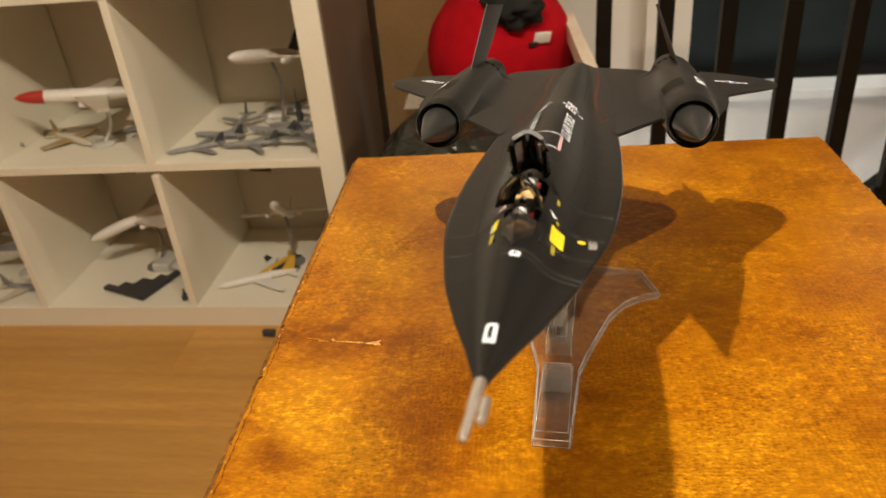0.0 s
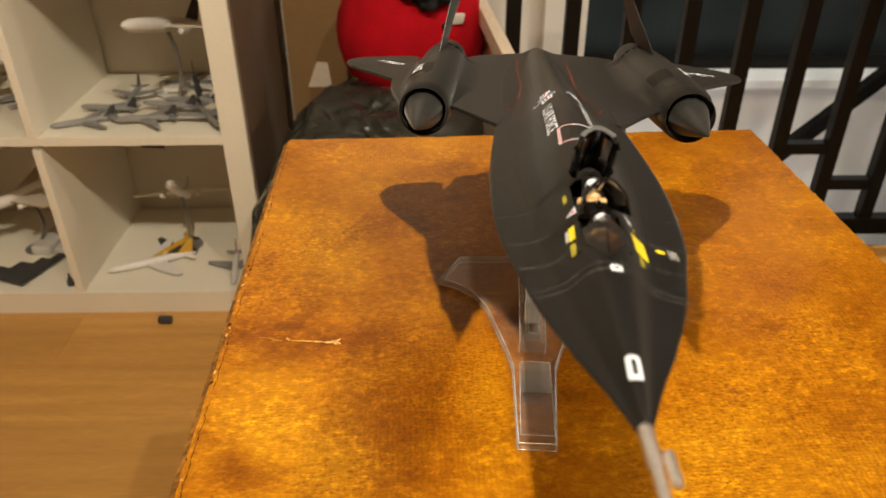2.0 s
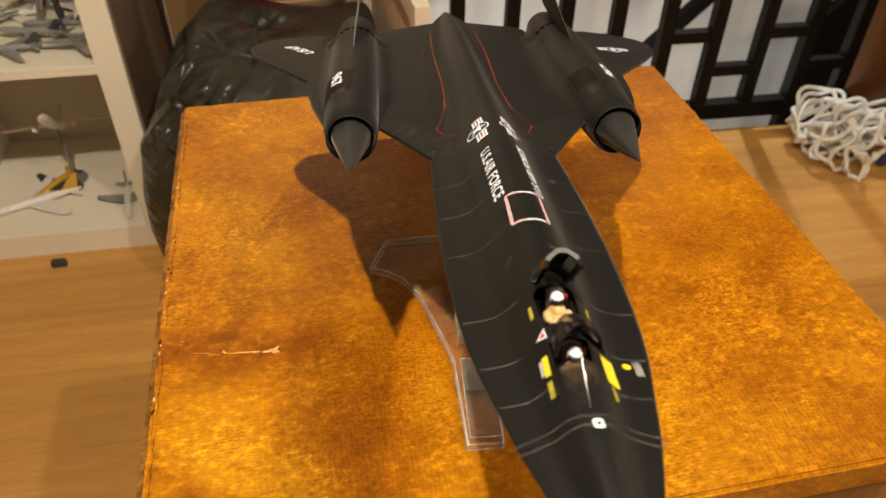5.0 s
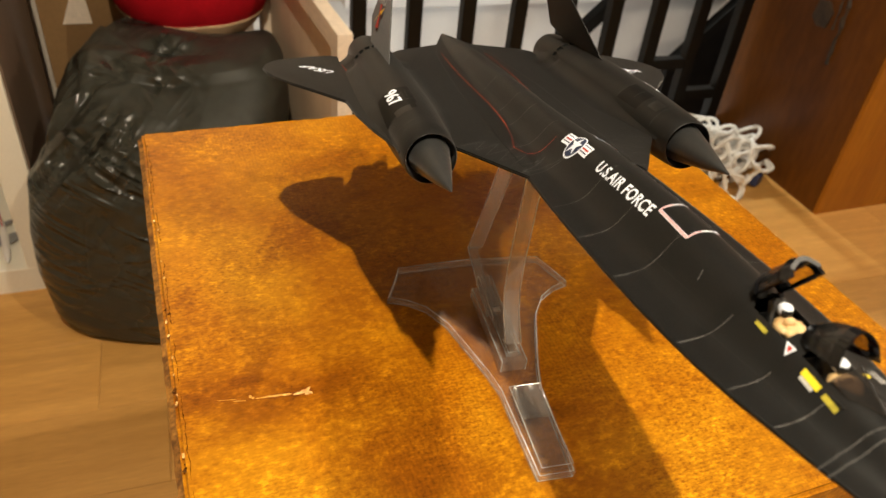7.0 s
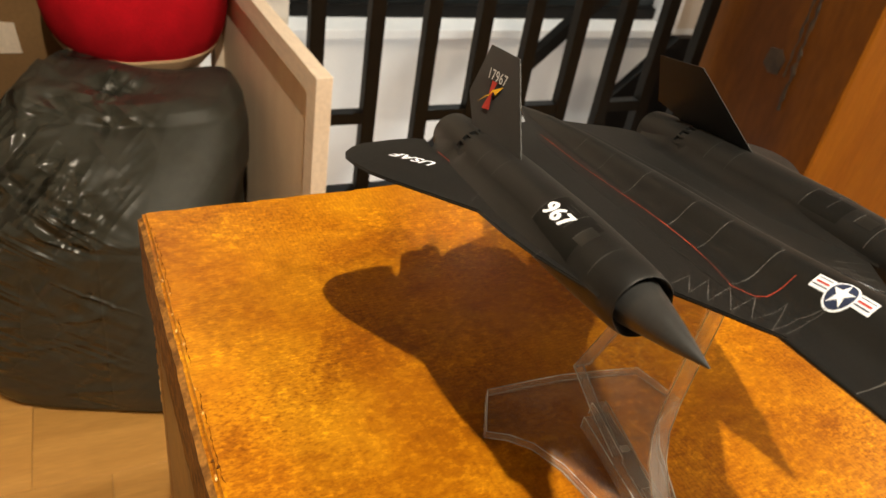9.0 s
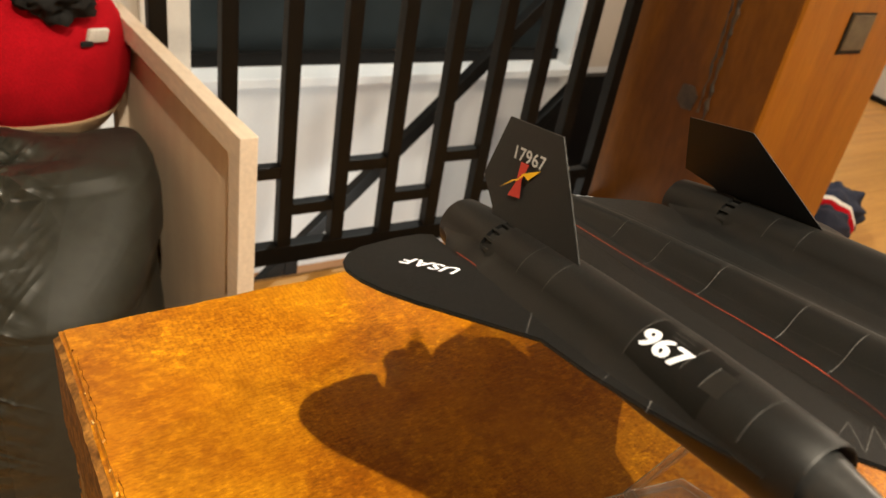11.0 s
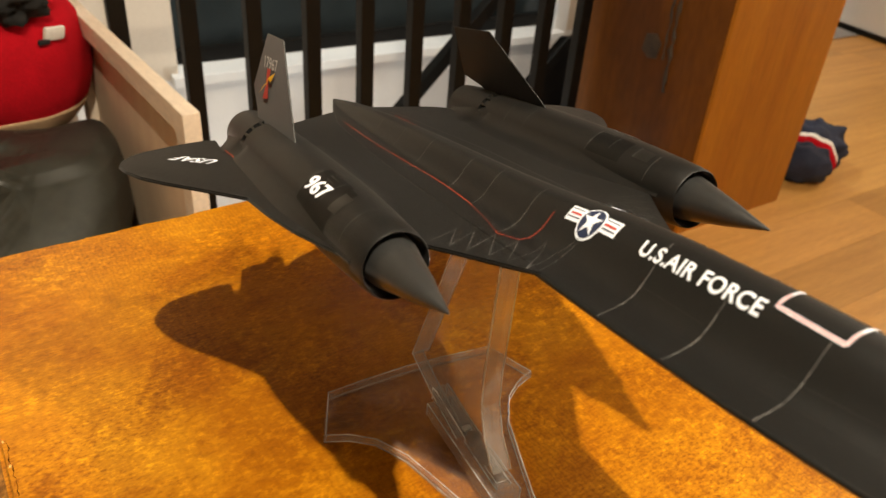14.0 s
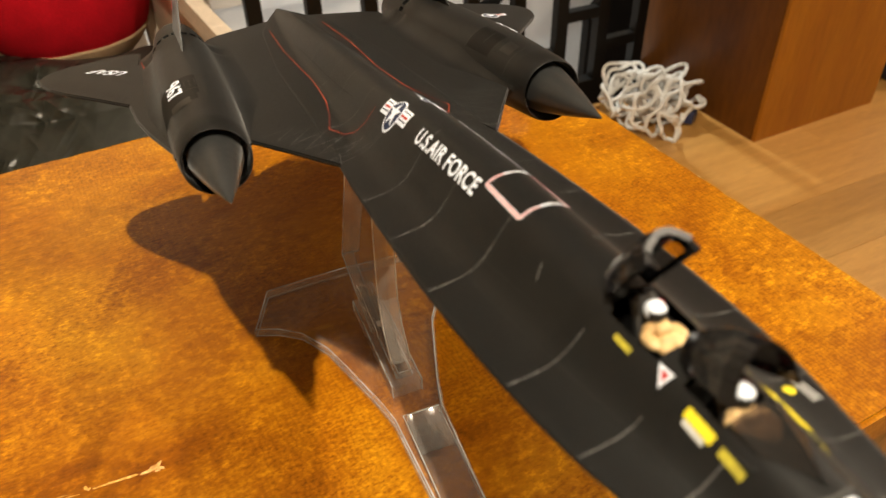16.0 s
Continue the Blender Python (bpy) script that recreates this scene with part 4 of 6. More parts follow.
patch = box_bm((0.085, -0.137, 0.062), (0.036, 0.008, 0.022), Euler((0.25, 0.1, 0.45)).to_matrix(), bevel=0.003)
part("patch", patch, FELT_WHITE, plush, "small white felt patch", smooth=True)
part("patch_edge", box_bm((0.066, -0.1475, 0.052), (0.02, 0.006, 0.008), Euler((0.25, 0.1, 0.42)).to_matrix(), bevel=0.002), PLUSH_BLACK, plush, "black felt edge")

carton = thing("cardboard_box", "plain brown cardboard box behind the bin bag", "box", along(0.02, 1.925, -4.3))
part("side", box_bm((0, 0, 0.45), (0.38, 0.05, 0.90), bevel=0.002), CARD, carton)
part("paper_tab", bm_prism(bmesh.new(), [(-0.146, 0.38), (-0.087, 0.38), (-0.093, 0.442), (-0.12, 0.444)], -0.0275, -0.0262, lambda x, z, y: (x, y, z)), PALE_EDGE, carton, "pale paper tab taped to the front")
part("flap", box_bm((0, -0.012, 0.905), (0.38, 0.09, 0.004), Euler((0.25, 0, 0)).to_matrix()), CARD, carton)

panel = thing("framed_panel", "pale wooden framed panel standing upright on its edge", "panel", along(0.285, 1.16, 0.5))
part("sheet", box_bm((0.0085, 0.30, 0.315), (0.005, 0.53, 0.56)), PALE_WOOD, panel)
part("stile", box_bm((0, 0.018, 0.3155), (0.024, 0.036, 0.631), bevel=0.0015), PALE_EDGE, panel)
part("stile", box_bm((0, 0.582, 0.3155), (0.024, 0.036, 0.631), bevel=0.0015), PALE_EDGE, panel)
part("top_rail", box_bm((0, 0.30, 0.613), (0.023, 0.5275, 0.036), bevel=0.0015), PALE_EDGE, panel)
part("bottom_rail", box_bm((0, 0.30, 0.018), (0.023, 0.5275, 0.036), bevel=0.0015), PALE_EDGE, panel)

# ---- wooden cabinet ----
cabinet = thing("wooden_cabinet", "tall brown stained wooden cabinet with a dark metal plate", "cabinet", along(1.603, 1.262, -3.0))
# body carries the shaded tone, door the lit one
part("body", box_bm((0.225, 0.255, 0.70), (0.45, 0.51, 1.40), bevel=0.004), WOOD_SIDE_SHADE, cabinet)
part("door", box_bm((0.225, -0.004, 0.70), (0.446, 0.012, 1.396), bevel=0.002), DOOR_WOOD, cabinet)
plate = part("metal_plate", box_bm((0.243, -0.013, 0.70), (0.092, 0.005, 0.085), bevel=0.002), PLATE, cabinet, "dull tape-brown metal plate")
part("plate_edge", box_bm((0.239, -0.0115, 0.698), (0.106, 0.003, 0.100), bevel=0.001), IRON, plate)
crack = random.Random(3)
pts = [(-0.0015, 0.148 + 0.030 * (z - 0.4) + crack.uniform(-0.003, 0.003), z) for z in np.linspace(0.36, 1.30, 60)]
part("crack", bm_tube(bmesh.new(), pts, [0.0025 + 0.005 * crack.random() for _ in pts], 6), STRAP, cabinet, "dark ragged crack in the wood")
pts = [(-0.0012, 0.172 + 0.03 * (z - 0.5) + crack.uniform(-0.003, 0.003), z) for z in np.linspace(0.44, 0.80, 26)]
part("crack", bm_tube(bmesh.new(), pts, [0.0012 + 0.004 * crack.random() for _ in pts], 6), STRAP, cabinet)
mark_bm = bm_prism(bmesh.new(), [(0.185, 0.475), (0.192, 0.435), (0.222, 0.430), (0.246, 0.447), (0.240, 0.490), (0.205, 0.496)], -0.003, 0.002, lambda y, z, x: (x, y, z))
part("dark_patch", mark_bm, STRAP, cabinet, "dark torn patch on the side")

# ---- cord tangle, sock ----
tangle = thing("cord_tangle", "tangled heap of white cord lying on the floor", "cord", pose(1.455, 1.49, 0.0045))
rnd = random.Random(5)
for k in range(22):
    cx, cy, r0 = rnd.gauss(0, 0.038), rnd.gauss(0, 0.038), rnd.uniform(0.035, 0.085)
    turn = Euler((rnd.uniform(-1.2, 1.2), rnd.uniform(-1.2, 1.2), 0)).to_matrix()
    ph, wob, flat = rnd.uniform(0, 6.28), rnd.uniform(0.15, 0.5), rnd.uniform(0.45, 1.0)
    pts = []
    for i in range(56):
        a = ph + 2 * math.pi * i / 40
        r = r0 * (1 + wob * math.sin(2.3 * a + k) * 0.6 + 0.12 * math.sin(5.1 * a))
        p = turn @ Vector((r * math.cos(a), flat * r * math.sin(a), 0.010 * math.sin(3 * a + k)))
        p += Vector((cx, cy, 0.045 + 0.02 * (k % 3)))
        p.z = max(p.z, 0.0045 + 0.0012 * (k % 4))
        pts.append(p)
    part("cord", bm_tube(bmesh.new(), pts, 0.0056, 8), CORD, tangle, smooth=True)
part("plug", box_bm((0.085, -0.07, 0.018), (0.05, 0.026, 0.034), Euler((0, 0.2, 0.5)).to_matrix(), bevel=0.006), CORD_BLUE, tangle, "dark blue plug end", smooth=True)

sock = thing("striped_sock", "rolled navy sock with white and red bands on the floor", "sock", pose(2.36, 1.34, 0.0045, 0, 0, -67) @ Matrix.Diagonal((1.52, 1.18, 1.58, 1)))
part("foot", ball_bm(0.075, 0.10, 0.045, -1.5, 1.5, (0, 0.03, 0.045), lump=0.35), SOCK_NAVY, sock, smooth="all")
part("toe", ball_bm(0.062, 0.05, 0.040, -1.5, 1.5, (0, -0.115, 0.040), lump=0.2), SOCK_NAVY, sock, smooth="all")
part("white_band", ball_bm(0.066, 0.028, 0.044, -1.5, 1.5, (0, -0.062, 0.044), lump=0.1), FELT_WHITE, sock, smooth="all")
part("red_band", ball_bm(0.066, 0.026, 0.043, -1.5, 1.5, (0, -0.086, 0.043), lump=0.1), PLUSH_RED, sock, smooth="all")

# ---- stair fill lamp and ceiling lamps ----
# made-up holder for the added stairwell fill light
stair_lamp = thing("stair_lamp", "unseen bulb on a post, added to brighten the stairwell wall", "lamp", pose(STAIR_FILL[0], STAIR_FILL[1], 0))
part("cord", bm_tube(bmesh.new(), [(0, 0, STAIR_FILL[2] - 0.09), (0, 0, -1.2)], 0.006), IRON, stair_lamp)
part("socket", revolve_bm([(STAIR_FILL[2] - 0.20, 0.006), (STAIR_FILL[2] - 0.19, 0.018), (STAIR_FILL[2] - 0.15, 0.018), (STAIR_FILL[2] - 0.14, 0.012)], 16, "Z"), IRON, stair_lamp, smooth=True)

def ceiling_lamp(at):
    x, y, z = at
    lamp_thing = thing("ceiling_lamp", "hanging lamp with an added, unseen cone that blocks light to the ceiling", "lamp", pose(x, y, 0), group="ceiling lamps")
    up = min(0.05, 2.49 - z - 0.03)
    part("cord", bm_tube(bmesh.new(), [(0, 0, z + 0.03 + up), (0, 0, 2.50)], 0.003), IRON, lamp_thing)
    # unseen cone, added above the bulb to block light to the ceiling
    rim = [(0.018, 0.115), (0.020, 0.117), (0.020 + 0.6 * up, 0.08), (0.022 + up, 0.03), (0.024 + up, 0.02), (0.020 + up, 0.02), (0.018 + 0.6 * up, 0.075), (0.023, 0.108)]
    part("shade", revolve_bm([(z + h, r) for h, r in rim], 40, "Z", cap=False), IRON, lamp_thing, "unseen dark cone added to keep light off the ceiling", smooth=True)
    part("socket", revolve_bm([(z + 0.030, 0.010), (z + 0.034, 0.016), (z + 0.028 + up, 0.016), (z + 0.030 + up, 0.006)], 16, "Z"), IRON, lamp_thing, smooth=True)


ceiling_lamp((-0.09, 0.03, 2.08))
ceiling_lamp(SECOND_LAMP)
# unseen can, added to keep the stair light off the table
can = thing("stair_ceiling_lamp", "light over the stairs in an unseen can, added to shield the table", "lamp", pose(STAIR_CEILING[0], STAIR_CEILING[1], STAIR_CEILING[2]), group="ceiling lamps")
part("can", revolve_bm([(-0.095, 0.075), (-0.093, 0.078), (0.10, 0.078), (0.139, 0.06), (0.139, 0.02), (0.10, 0.02), (0.095, 0.072), (-0.093, 0.0735)], 40, "Z", cap=False), IRON, can, smooth=True)

# ---- model aircraft ----
AIR = Matrix.Translation((0.1144, 0.1446, 0.9436)) @ pose(0, 0, 0, -9.39, 0, -8.536)
aircraft = thing("model_aircraft", "matt black scale model jet with white markings on a clear stand", "model aircraft", AIR)
MM = 0.001


def curve_of(table, y):
    return float(np.interp(y, [a for a, _ in table], [b for _, b in table]))


CHINE = ((16, 0.6), (30, 5.2), (40, 9.2), (48, 11.9), (56, 14.4), (64, 16.6), (76, 19.2), (90, 22.2), (102, 23.9), (114, 25.0), (130, 26.0), (150, 26.6),
         (180, 26.5), (205, 25.9), (218, 25.4), (250, 25), (330, 24), (400, 18), (430, 9), (452, 0.8))
CROWN = ((16, 0.7), (30, 3.4), (45, 5.6), (62, 7.6), (80, 9.6), (100, 11.6), (120, 13.4), (140, 14.7), (160, 15.4), (190, 15.4), (215, 14.7), (232, 13.2), (250, 12.0),
         (272, 11.0), (300, 10.3), (326, 9.7), (380, 7.8), (420, 5.0), (440, 2.6), (452, 0.7))
SPREAD = ((16, 0.03), (30, 0.22), (48, 0.46), (64, 0.65), (90, 0.87), (114, 0.97), (130, 1), (218, 1), (250, 0.9), (275, 0.8), (330, 0.7), (400, 0.52), (452, 0.3))
BELLY = ((16, 0.7), (30, 3.0), (60, 5.5), (100, 7.5), (200, 8), (300, 8), (400, 5), (452, 0.7))


def top_z(x, y):
    """Height of the upper skin, in millimetres."""
    u = abs(x) / curve_of(SPREAD, y)
    z = curve_of(CROWN, y) * (0.65 * math.exp(-((u / 10.8) ** 3)) + 0.35 * math.exp(-((u / 16) ** 2)))
    return max(z, 1.0) if y > 222 else z


def in_cockpit(x, y):
    half = np.interp(y, (74, 80, 90, 95, 96.5, 112, 116), (1.5, 4.2, 5.2, 5.2, 5.2, 5.0, 3.6))
    return abs(x) < half and (74 < y < 89.5 or 95.0 < y < 109.5)


def body_bm():
    bm = bmesh.new()
    ys = list(np.arange(16, 60, 4)) + list(np.arange(60, 70, 2.5)) + list(np.arange(70, 120, 1.0)) + list(np.arange(120, 452, 6)) + [452]
    rings = []
    half = [math.copysign(abs(s) ** 1.25, s) for s in np.linspace(-1, 1, 61)]
    for y in ys:
        w, hb = curve_of(CHINE, y), curve_of(BELLY, y)
        up = [(w * s, y, max(top_z(w * s, y) - (0.35 if abs(s) > 0.999 else 0), 0.12)) for s in half]
        down = [(w * s, y, -0.5 - hb * (1 - s * s) ** 0.8) for s in reversed(half[1:-1])]
        rings.append([Vector(p) * MM for p in up + down])
    bm_loft(bm, rings)
    bmesh.ops.recalc_face_normals(bm, faces=bm.faces)
    gone = [f for f in bm.faces if f.normal.z > 0.1 and in_cockpit(*(f.calc_center_median().xy * 1000))]
    bmesh.ops.delete(bm, geom=gone, context="FACES")
    return bm


part("fuselage", body_bm(), BLACK, aircraft, smooth="all")
for y0, y1, h, yc in ((73, 90.3, 9.5, 84.7), (94.2, 110.3, 11.2, 105.4)):
    tub = bmesh.new()
    for x, y, sx, sy in ((-5.6, (y0 + y1) / 2, 0.5, y1 - y0), (5.6, (y0 + y1) / 2, 0.5, y1 - y0), (0, y0, 11, 0.5), (0, y1, 11, 0.5)):
        bm_box(tub, (x * MM, y * MM, 3.5 * MM), (sx * MM, sy * MM, 7 * MM))
    bm_box(tub, (0, (y0 + y1) / 2 * MM, 1.0 * MM), (11 * MM, (y1 - y0) * MM, 1.0 * MM))
    well = part("cockpit_tub", tub, BLACK_DARK, aircraft)
    seat = box_bm((0, yc * MM, (h - 2.0) * MM), (4.6 * MM, 1.6 * MM, 8.5 * MM), Euler((-0.25, 0, 0)).to_matrix(), bevel=0.0004)
    bm_box(seat, (0, (yc + 0.9) * MM, (h + 1.6) * MM), (2.6 * MM, 1.4 * MM, 2.2 * MM), Euler((-0.25, 0, 0)).to_matrix(), bevel=0.0003)
    part("seat", seat, SEAT_DARK, well, "dark ejection seat")
    part("headrest_pad", box_bm((2.6 * MM, (yc - 0.2) * MM, (h + 0.4) * MM), (1.3 * MM, 1.5 * MM, 1.4 * MM), bevel=0.0003), RED_DULL, well, "dull red seat pad")
    fig = ball_bm(1.85 * MM, 2.1 * MM, 1.9 * MM, -1.5, 1.5, (0, (yc - 2.4) * MM, (h + 1.2) * MM), 0.04, 20)
    n_helmet = len(fig.faces)
    for x, y, z, rx, ry, rz in ((0, yc - 3.3, h - 3.2, 3.0, 2.2, 3.0), (-2.7, yc - 5.3, h - 2.2, 1.3, 2.4, 1.2), (2.7, yc - 5.3, h - 2.2, 1.3, 2.4, 1.2), (-1.4, yc - 7.4, h - 2.6, 1.4, 1.5, 1.1),
                                  (1.4, yc - 7.4, h - 2.6, 1.4, 1.5, 1.1), (0, yc - 4.9, h - 0.9, 1.7, 1.4, 1.3), (0, yc - 6.3, h - 2.2, 2.3, 1.9, 1.3)):
        lump = ball_bm(rx * MM, ry * MM, rz * MM, -1.5, 1.5, (x * MM, y * MM, z * MM), 0.1, 14)
        tmp = bpy.data.meshes.new("lump")
        lump.to_mesh(tmp)
        lump.free()
        fig.from_mesh(tmp)
        bpy.data.meshes.remove(tmp)
    fig.faces.ensure_lookup_table()
    for i, f in enumerate(fig.faces):
        c = f.calc_center_median() * 1000
        if i < n_helmet:
            f.material_index = 1 if (c.y < yc - 2.9 and c.z < h + 2.0) else 0
        else:
            f.material_index = 2
    part("pilot_figure", fig, [WHITE_INK, BLACK_DARK, SKIN], well, "tiny tan figure with a white helmet", smooth="all")


def canopy(y_hinge, z_hinge, angle, length, width, glass, rim=None, tall=0.95, stout=0.7, roof=0.37, taper=(0.5, 0.66, 0.91, 1, 1)):
    """A raised canopy: arched hoops, sills and a spine with panes between, hinged at its rear."""
    turn = Matrix.Translation((0, y_hinge * MM, z_hinge * MM)) @ Matrix.Rotation(radians(angle), 4, "X")

    def arch(y, a, grow=0.0):
        k = float(np.interp(-y / length, (0, 0.18, 0.45, 0.7, 1), taper))
        f = min(a, math.pi - a) / math.pi
        x, z = np.interp(f, (-0.02, 0, 0.26, 0.40, 0.5), (1.02, 1, 0.80, 0.26, 0)), np.interp(f, (-0.02, 0, 0.26, 0.40, 0.5), (-0.06, 0, 0.56, 0.97, 1))
        x *= 1 if a < math.pi / 2 else -1
        return Vector(((width * k + grow) * x, y, (width * tall * k + grow) * z - 0.3)) * MM

    frame_bm = bmesh.new()

    def hoop(y0, y1, a0, a1, n, thick=None, into=None):
        thick = thick or stout
        rows = []
        for i in range(n + 1):
            a = a0 + (a1 - a0) * i / n
            rows.append([arch(y0, a), arch(y1, a), arch(y1, a, thick), arch(y0, a, thick)])
        bm_loft(into or frame_bm, rows)

    hoop(-3.2, 0, 0, math.pi, 16)
    hoop(-length, -length + 3.0, 0, math.pi, 16)
    hoop(-length + 0.2, -0.2, -0.02, 0.35, 3)
    hoop(-length + 0.2, -0.2, math.pi - 0.35, math.pi + 0.02, 3)
    hoop(-length + 0.2, -0.2, math.pi / 2 - roof, math.pi / 2 + roof, 8)
    bmesh.ops.recalc_face_normals(frame_bm, faces=frame_bm.faces)
    bmesh.ops.transform(frame_bm, matrix=turn, verts=frame_bm.verts)
    hood = part("canopy", frame_bm, GLOSS_BLACK, aircraft, "glossy black raised cockpit canopy", smooth=True)
    if glass:
        pane = bmesh.new()
        rows = [[arch(y, a, 0.25) for y in np.linspace(-length + 0.5, -0.5, 6)] for a in np.linspace(0.05, math.pi - 0.05, 17)]
        bm_loft(pane, rows, closed=False, cap=False)
        bmesh.ops.transform(pane, matrix=turn, verts=pane.verts)
        part("canopy_glass", pane, glass, hood, smooth="all")
    if rim:
        edge = bmesh.new()
        hoop(-length - 0.3, -length - 0.02, 0.6, math.pi - 0.6, 20, stout + 0.1, edge)
        bmesh.ops.recalc_face_normals(edge, faces=edge.faces)
        bmesh.ops.transform(edge, matrix=turn, verts=edge.verts)
        part("canopy_rim", edge, rim, hood, "pale grey canopy rim", smooth=True)
    stay = box_bm((0, (y_hinge - 3.0) * MM, (z_hinge + 1.5) * MM), (1.4 * MM, 5 * MM, 1.2 * MM), Euler((radians(angle) * 0.6, 0, 0)).to_matrix(), bevel=0.0003)
    part("stay", stay, GLOSS_BLACK, hood)


canopy(110.6, 12.4, -48.5, 16.4, 5.3, TINTED, PALE_RIM, 0.95, 1.1, 0.5, (0.66, 0.9, 1.05, 0.98, 0.74))
canopy(92.5, 10.8, -13, 15.0, 5.4, DARK_GLASS, None, 1.45, 0.4, 0.10)
# windscreen: two flat smoked panes meeting on the centre line
for side in (-1, 1):
    pane = bmesh.new()
    pts = [(0, 66.5, 8.15), (0, 77.5, 14.0), (side * 4.6, 79.5, 9.4), (side * 4.0, 74.0, 7.9)]
    low = [pane.verts.new(Vector(p) * MM) for p in pts]
    top = [pane.verts.new(Vector((p[0], p[1] - 0.15, p[2] + 0.35)) * MM) for p in pts]
    pane.faces.new(low)
    pane.faces.new(list(reversed(top)))
    for i in range(4):
        pane.faces.new((low[i], low[(i + 1) % 4], top[(i + 1) % 4], top[i]))
    bmesh.ops.recalc_face_normals(pane, faces=pane.faces)
    part("windscreen_pane", pane, SMOKED_PANE, aircraft, "smoked windscreen pane")
part("windscreen_post", bm_tube(bmesh.new(), [(0, 0.0663, 0.0083), (0, 0.0776, 0.0144)], 0.00016, 6), GLOSS_BLACK, aircraft)

WING = ((24.5, 217.5), (30, 226.5), (36, 237), (46, 253.5), (57, 256), (68, 252), (70.5, 260), (76, 280), (79.5, 298), (81.5, 318), (93, 334), (105, 350), (112, 361), (116, 371),
        (117.5, 379), (116, 386), (112, 392), (106, 396), (90, 400.5), (80, 401.5), (74.8, 399.5), (75.8, 380), (69.5, 399), (60, 403), (49, 402), (46, 386), (44.5, 404), (38, 411), (22, 419), (8, 426), (5, 300))
droop = lambda x: 0.11 * max(0, x - 70)
NACELLE = ((262, 7.5), (262, 9.6), (246, 9.9), (243.5, 10.2), (243, 10.5), (243.6, 10.9), (247, 11.2), (247.4, 11.35), (255, 11.8), (270, 12.6), (290, 13.3),
           (330, 13.5), (360, 13.2), (370.6, 12.9), (370.8, 11.3), (375.8, 11.2), (376, 12.75), (385, 12.4), (400, 11.3), (408, 10.6), (408.4, 10), (404, 9.6), (395, 9))
for side in (-1, 1):
    wing_bm = bm_prism(bmesh.new(), [(x * MM * side, y * MM) for x, y in WING], -0.5 * MM, 0.95 * MM)
    bmesh.ops.bevel(wing_bm, geom=[e for e in wing_bm.edges if abs(e.verts[0].co.z - e.verts[1].co.z) < 1e-6], offset=0.5 * MM, segments=2, affect="EDGES")
    for v in wing_bm.verts:
        v.co.z -= droop(v.co.x * 1000) * MM
    wing = part("wing", wing_bm, BLACK, aircraft)
    cx = 57.4 * side
    nac = part("nacelle", revolve_bm([(p * MM, r * MM) for p, r in NACELLE], 56, "Y", (cx * MM, 0, 0), True), BLACK, aircraft, smooth=True)
    # fillets between nacelle and wing
    for flank in (-1, 1):
        fil = bmesh.new()
        rows = []
        for y in np.linspace(250, 403, 30):
            r = curve_of([q for q in NACELLE[5:20]], y)
            ease = max(0.02, min(1, (y - 249) / 45, (404 - y) / 20)) ** 1.5
            wide = 9.0 if flank * side < 0 else min(9.0, curve_of(((250, 67.5), (260, 70.5), (280, 76), (298, 79.5), (318, 81.5), (334, 93)), y) - 57.4 - r - 0.9)
            p0 = Vector((0.87 * r, 0.49 * r))
            p2 = Vector((r + max(0.4, wide * ease), 0.90))
            p1 = Vector((min(0.87 * r + 3.2, p2.x - 0.2), 0.93))
            p0 = p0.lerp(Vector((0.985 * r, 0.17 * r)), 1 - ease)
            arc = [p0 * (1 - k) ** 2 + p1 * 2 * k * (1 - k) + p2 * k * k for k in np.linspace(0, 1, 8)]
            ring_pts = [(cx + flank * q.x, y, q.y) for q in arc] + [(cx + flank * p2.x, y, 0.4), (cx + flank * 0.8 * r, y, 0.4), (cx + flank * 0.8 * r, y, p0.y - 0.6)]
            rows.append([Vector(q) * MM - Vector((0, 0, droop(abs(q[0])) * MM if q[2] < 2 else 0)) for q in ring_pts])
        bm_loft(fil, rows)
        bmesh.ops.recalc_face_normals(fil, faces=fil.faces)
        part("fillet", fil, BLACK, nac, smooth=True)
    part("inlet_spike", revolve_bm([(p * MM, r * MM) for p, r in ((211, 0.1), (211.5, 0.4), (228, 4.6), (246, 8.5), (258, 9.0), (261, 8.6))], 48, "Y", (cx * MM, 0, 0)), SPIKE, nac, smooth=True)
    part("slot_ring", revolve_bm([(p * MM, 11.5 * MM) for p in (370.9, 375.7)], 48, "Y", (cx * MM, 0, 0), False), BLACK_DARK, nac)
    for a in (-84, -66, -48, -30, -12, 6, 24, 42, 60, 78):
        t = radians(a)
        rot = Matrix.Rotation(t, 3, "Y")
        c = Vector((cx, 373.3, 0)) + rot @ Vector((0, 0, 12.1))
        part("slot_rib", box_bm(c * MM, (1.1 * MM, 5.3 * MM, 1.5 * MM), rot, bevel=0.0001), BLACK, nac)
    fin = bmesh.new()
    outline = ((57.6, 334, 12.5), (51.2, 360, 47.5), (46.8, 398.5, 45.2), (54.6, 400.5, 23.5), (56.8, 388.5, 14.5), (57.6, 386, 11.5))
    if side > 0:
        outline = ((57.4, 333.5, 12.5), (46.8, 367.5, 43.2), (47.4, 402.0, 41.4), (55.8, 406.5, 16.8), (56.8, 390, 13.5), (57.6, 386, 11.5))
    thick = (0.25, 0.3, 0.3, 0.35, 0.6, 0.8)
    a = [fin.verts.new(((x + h) * MM * side, y * MM, z * MM)) for (x, y, z), h in zip(outline, thick)]
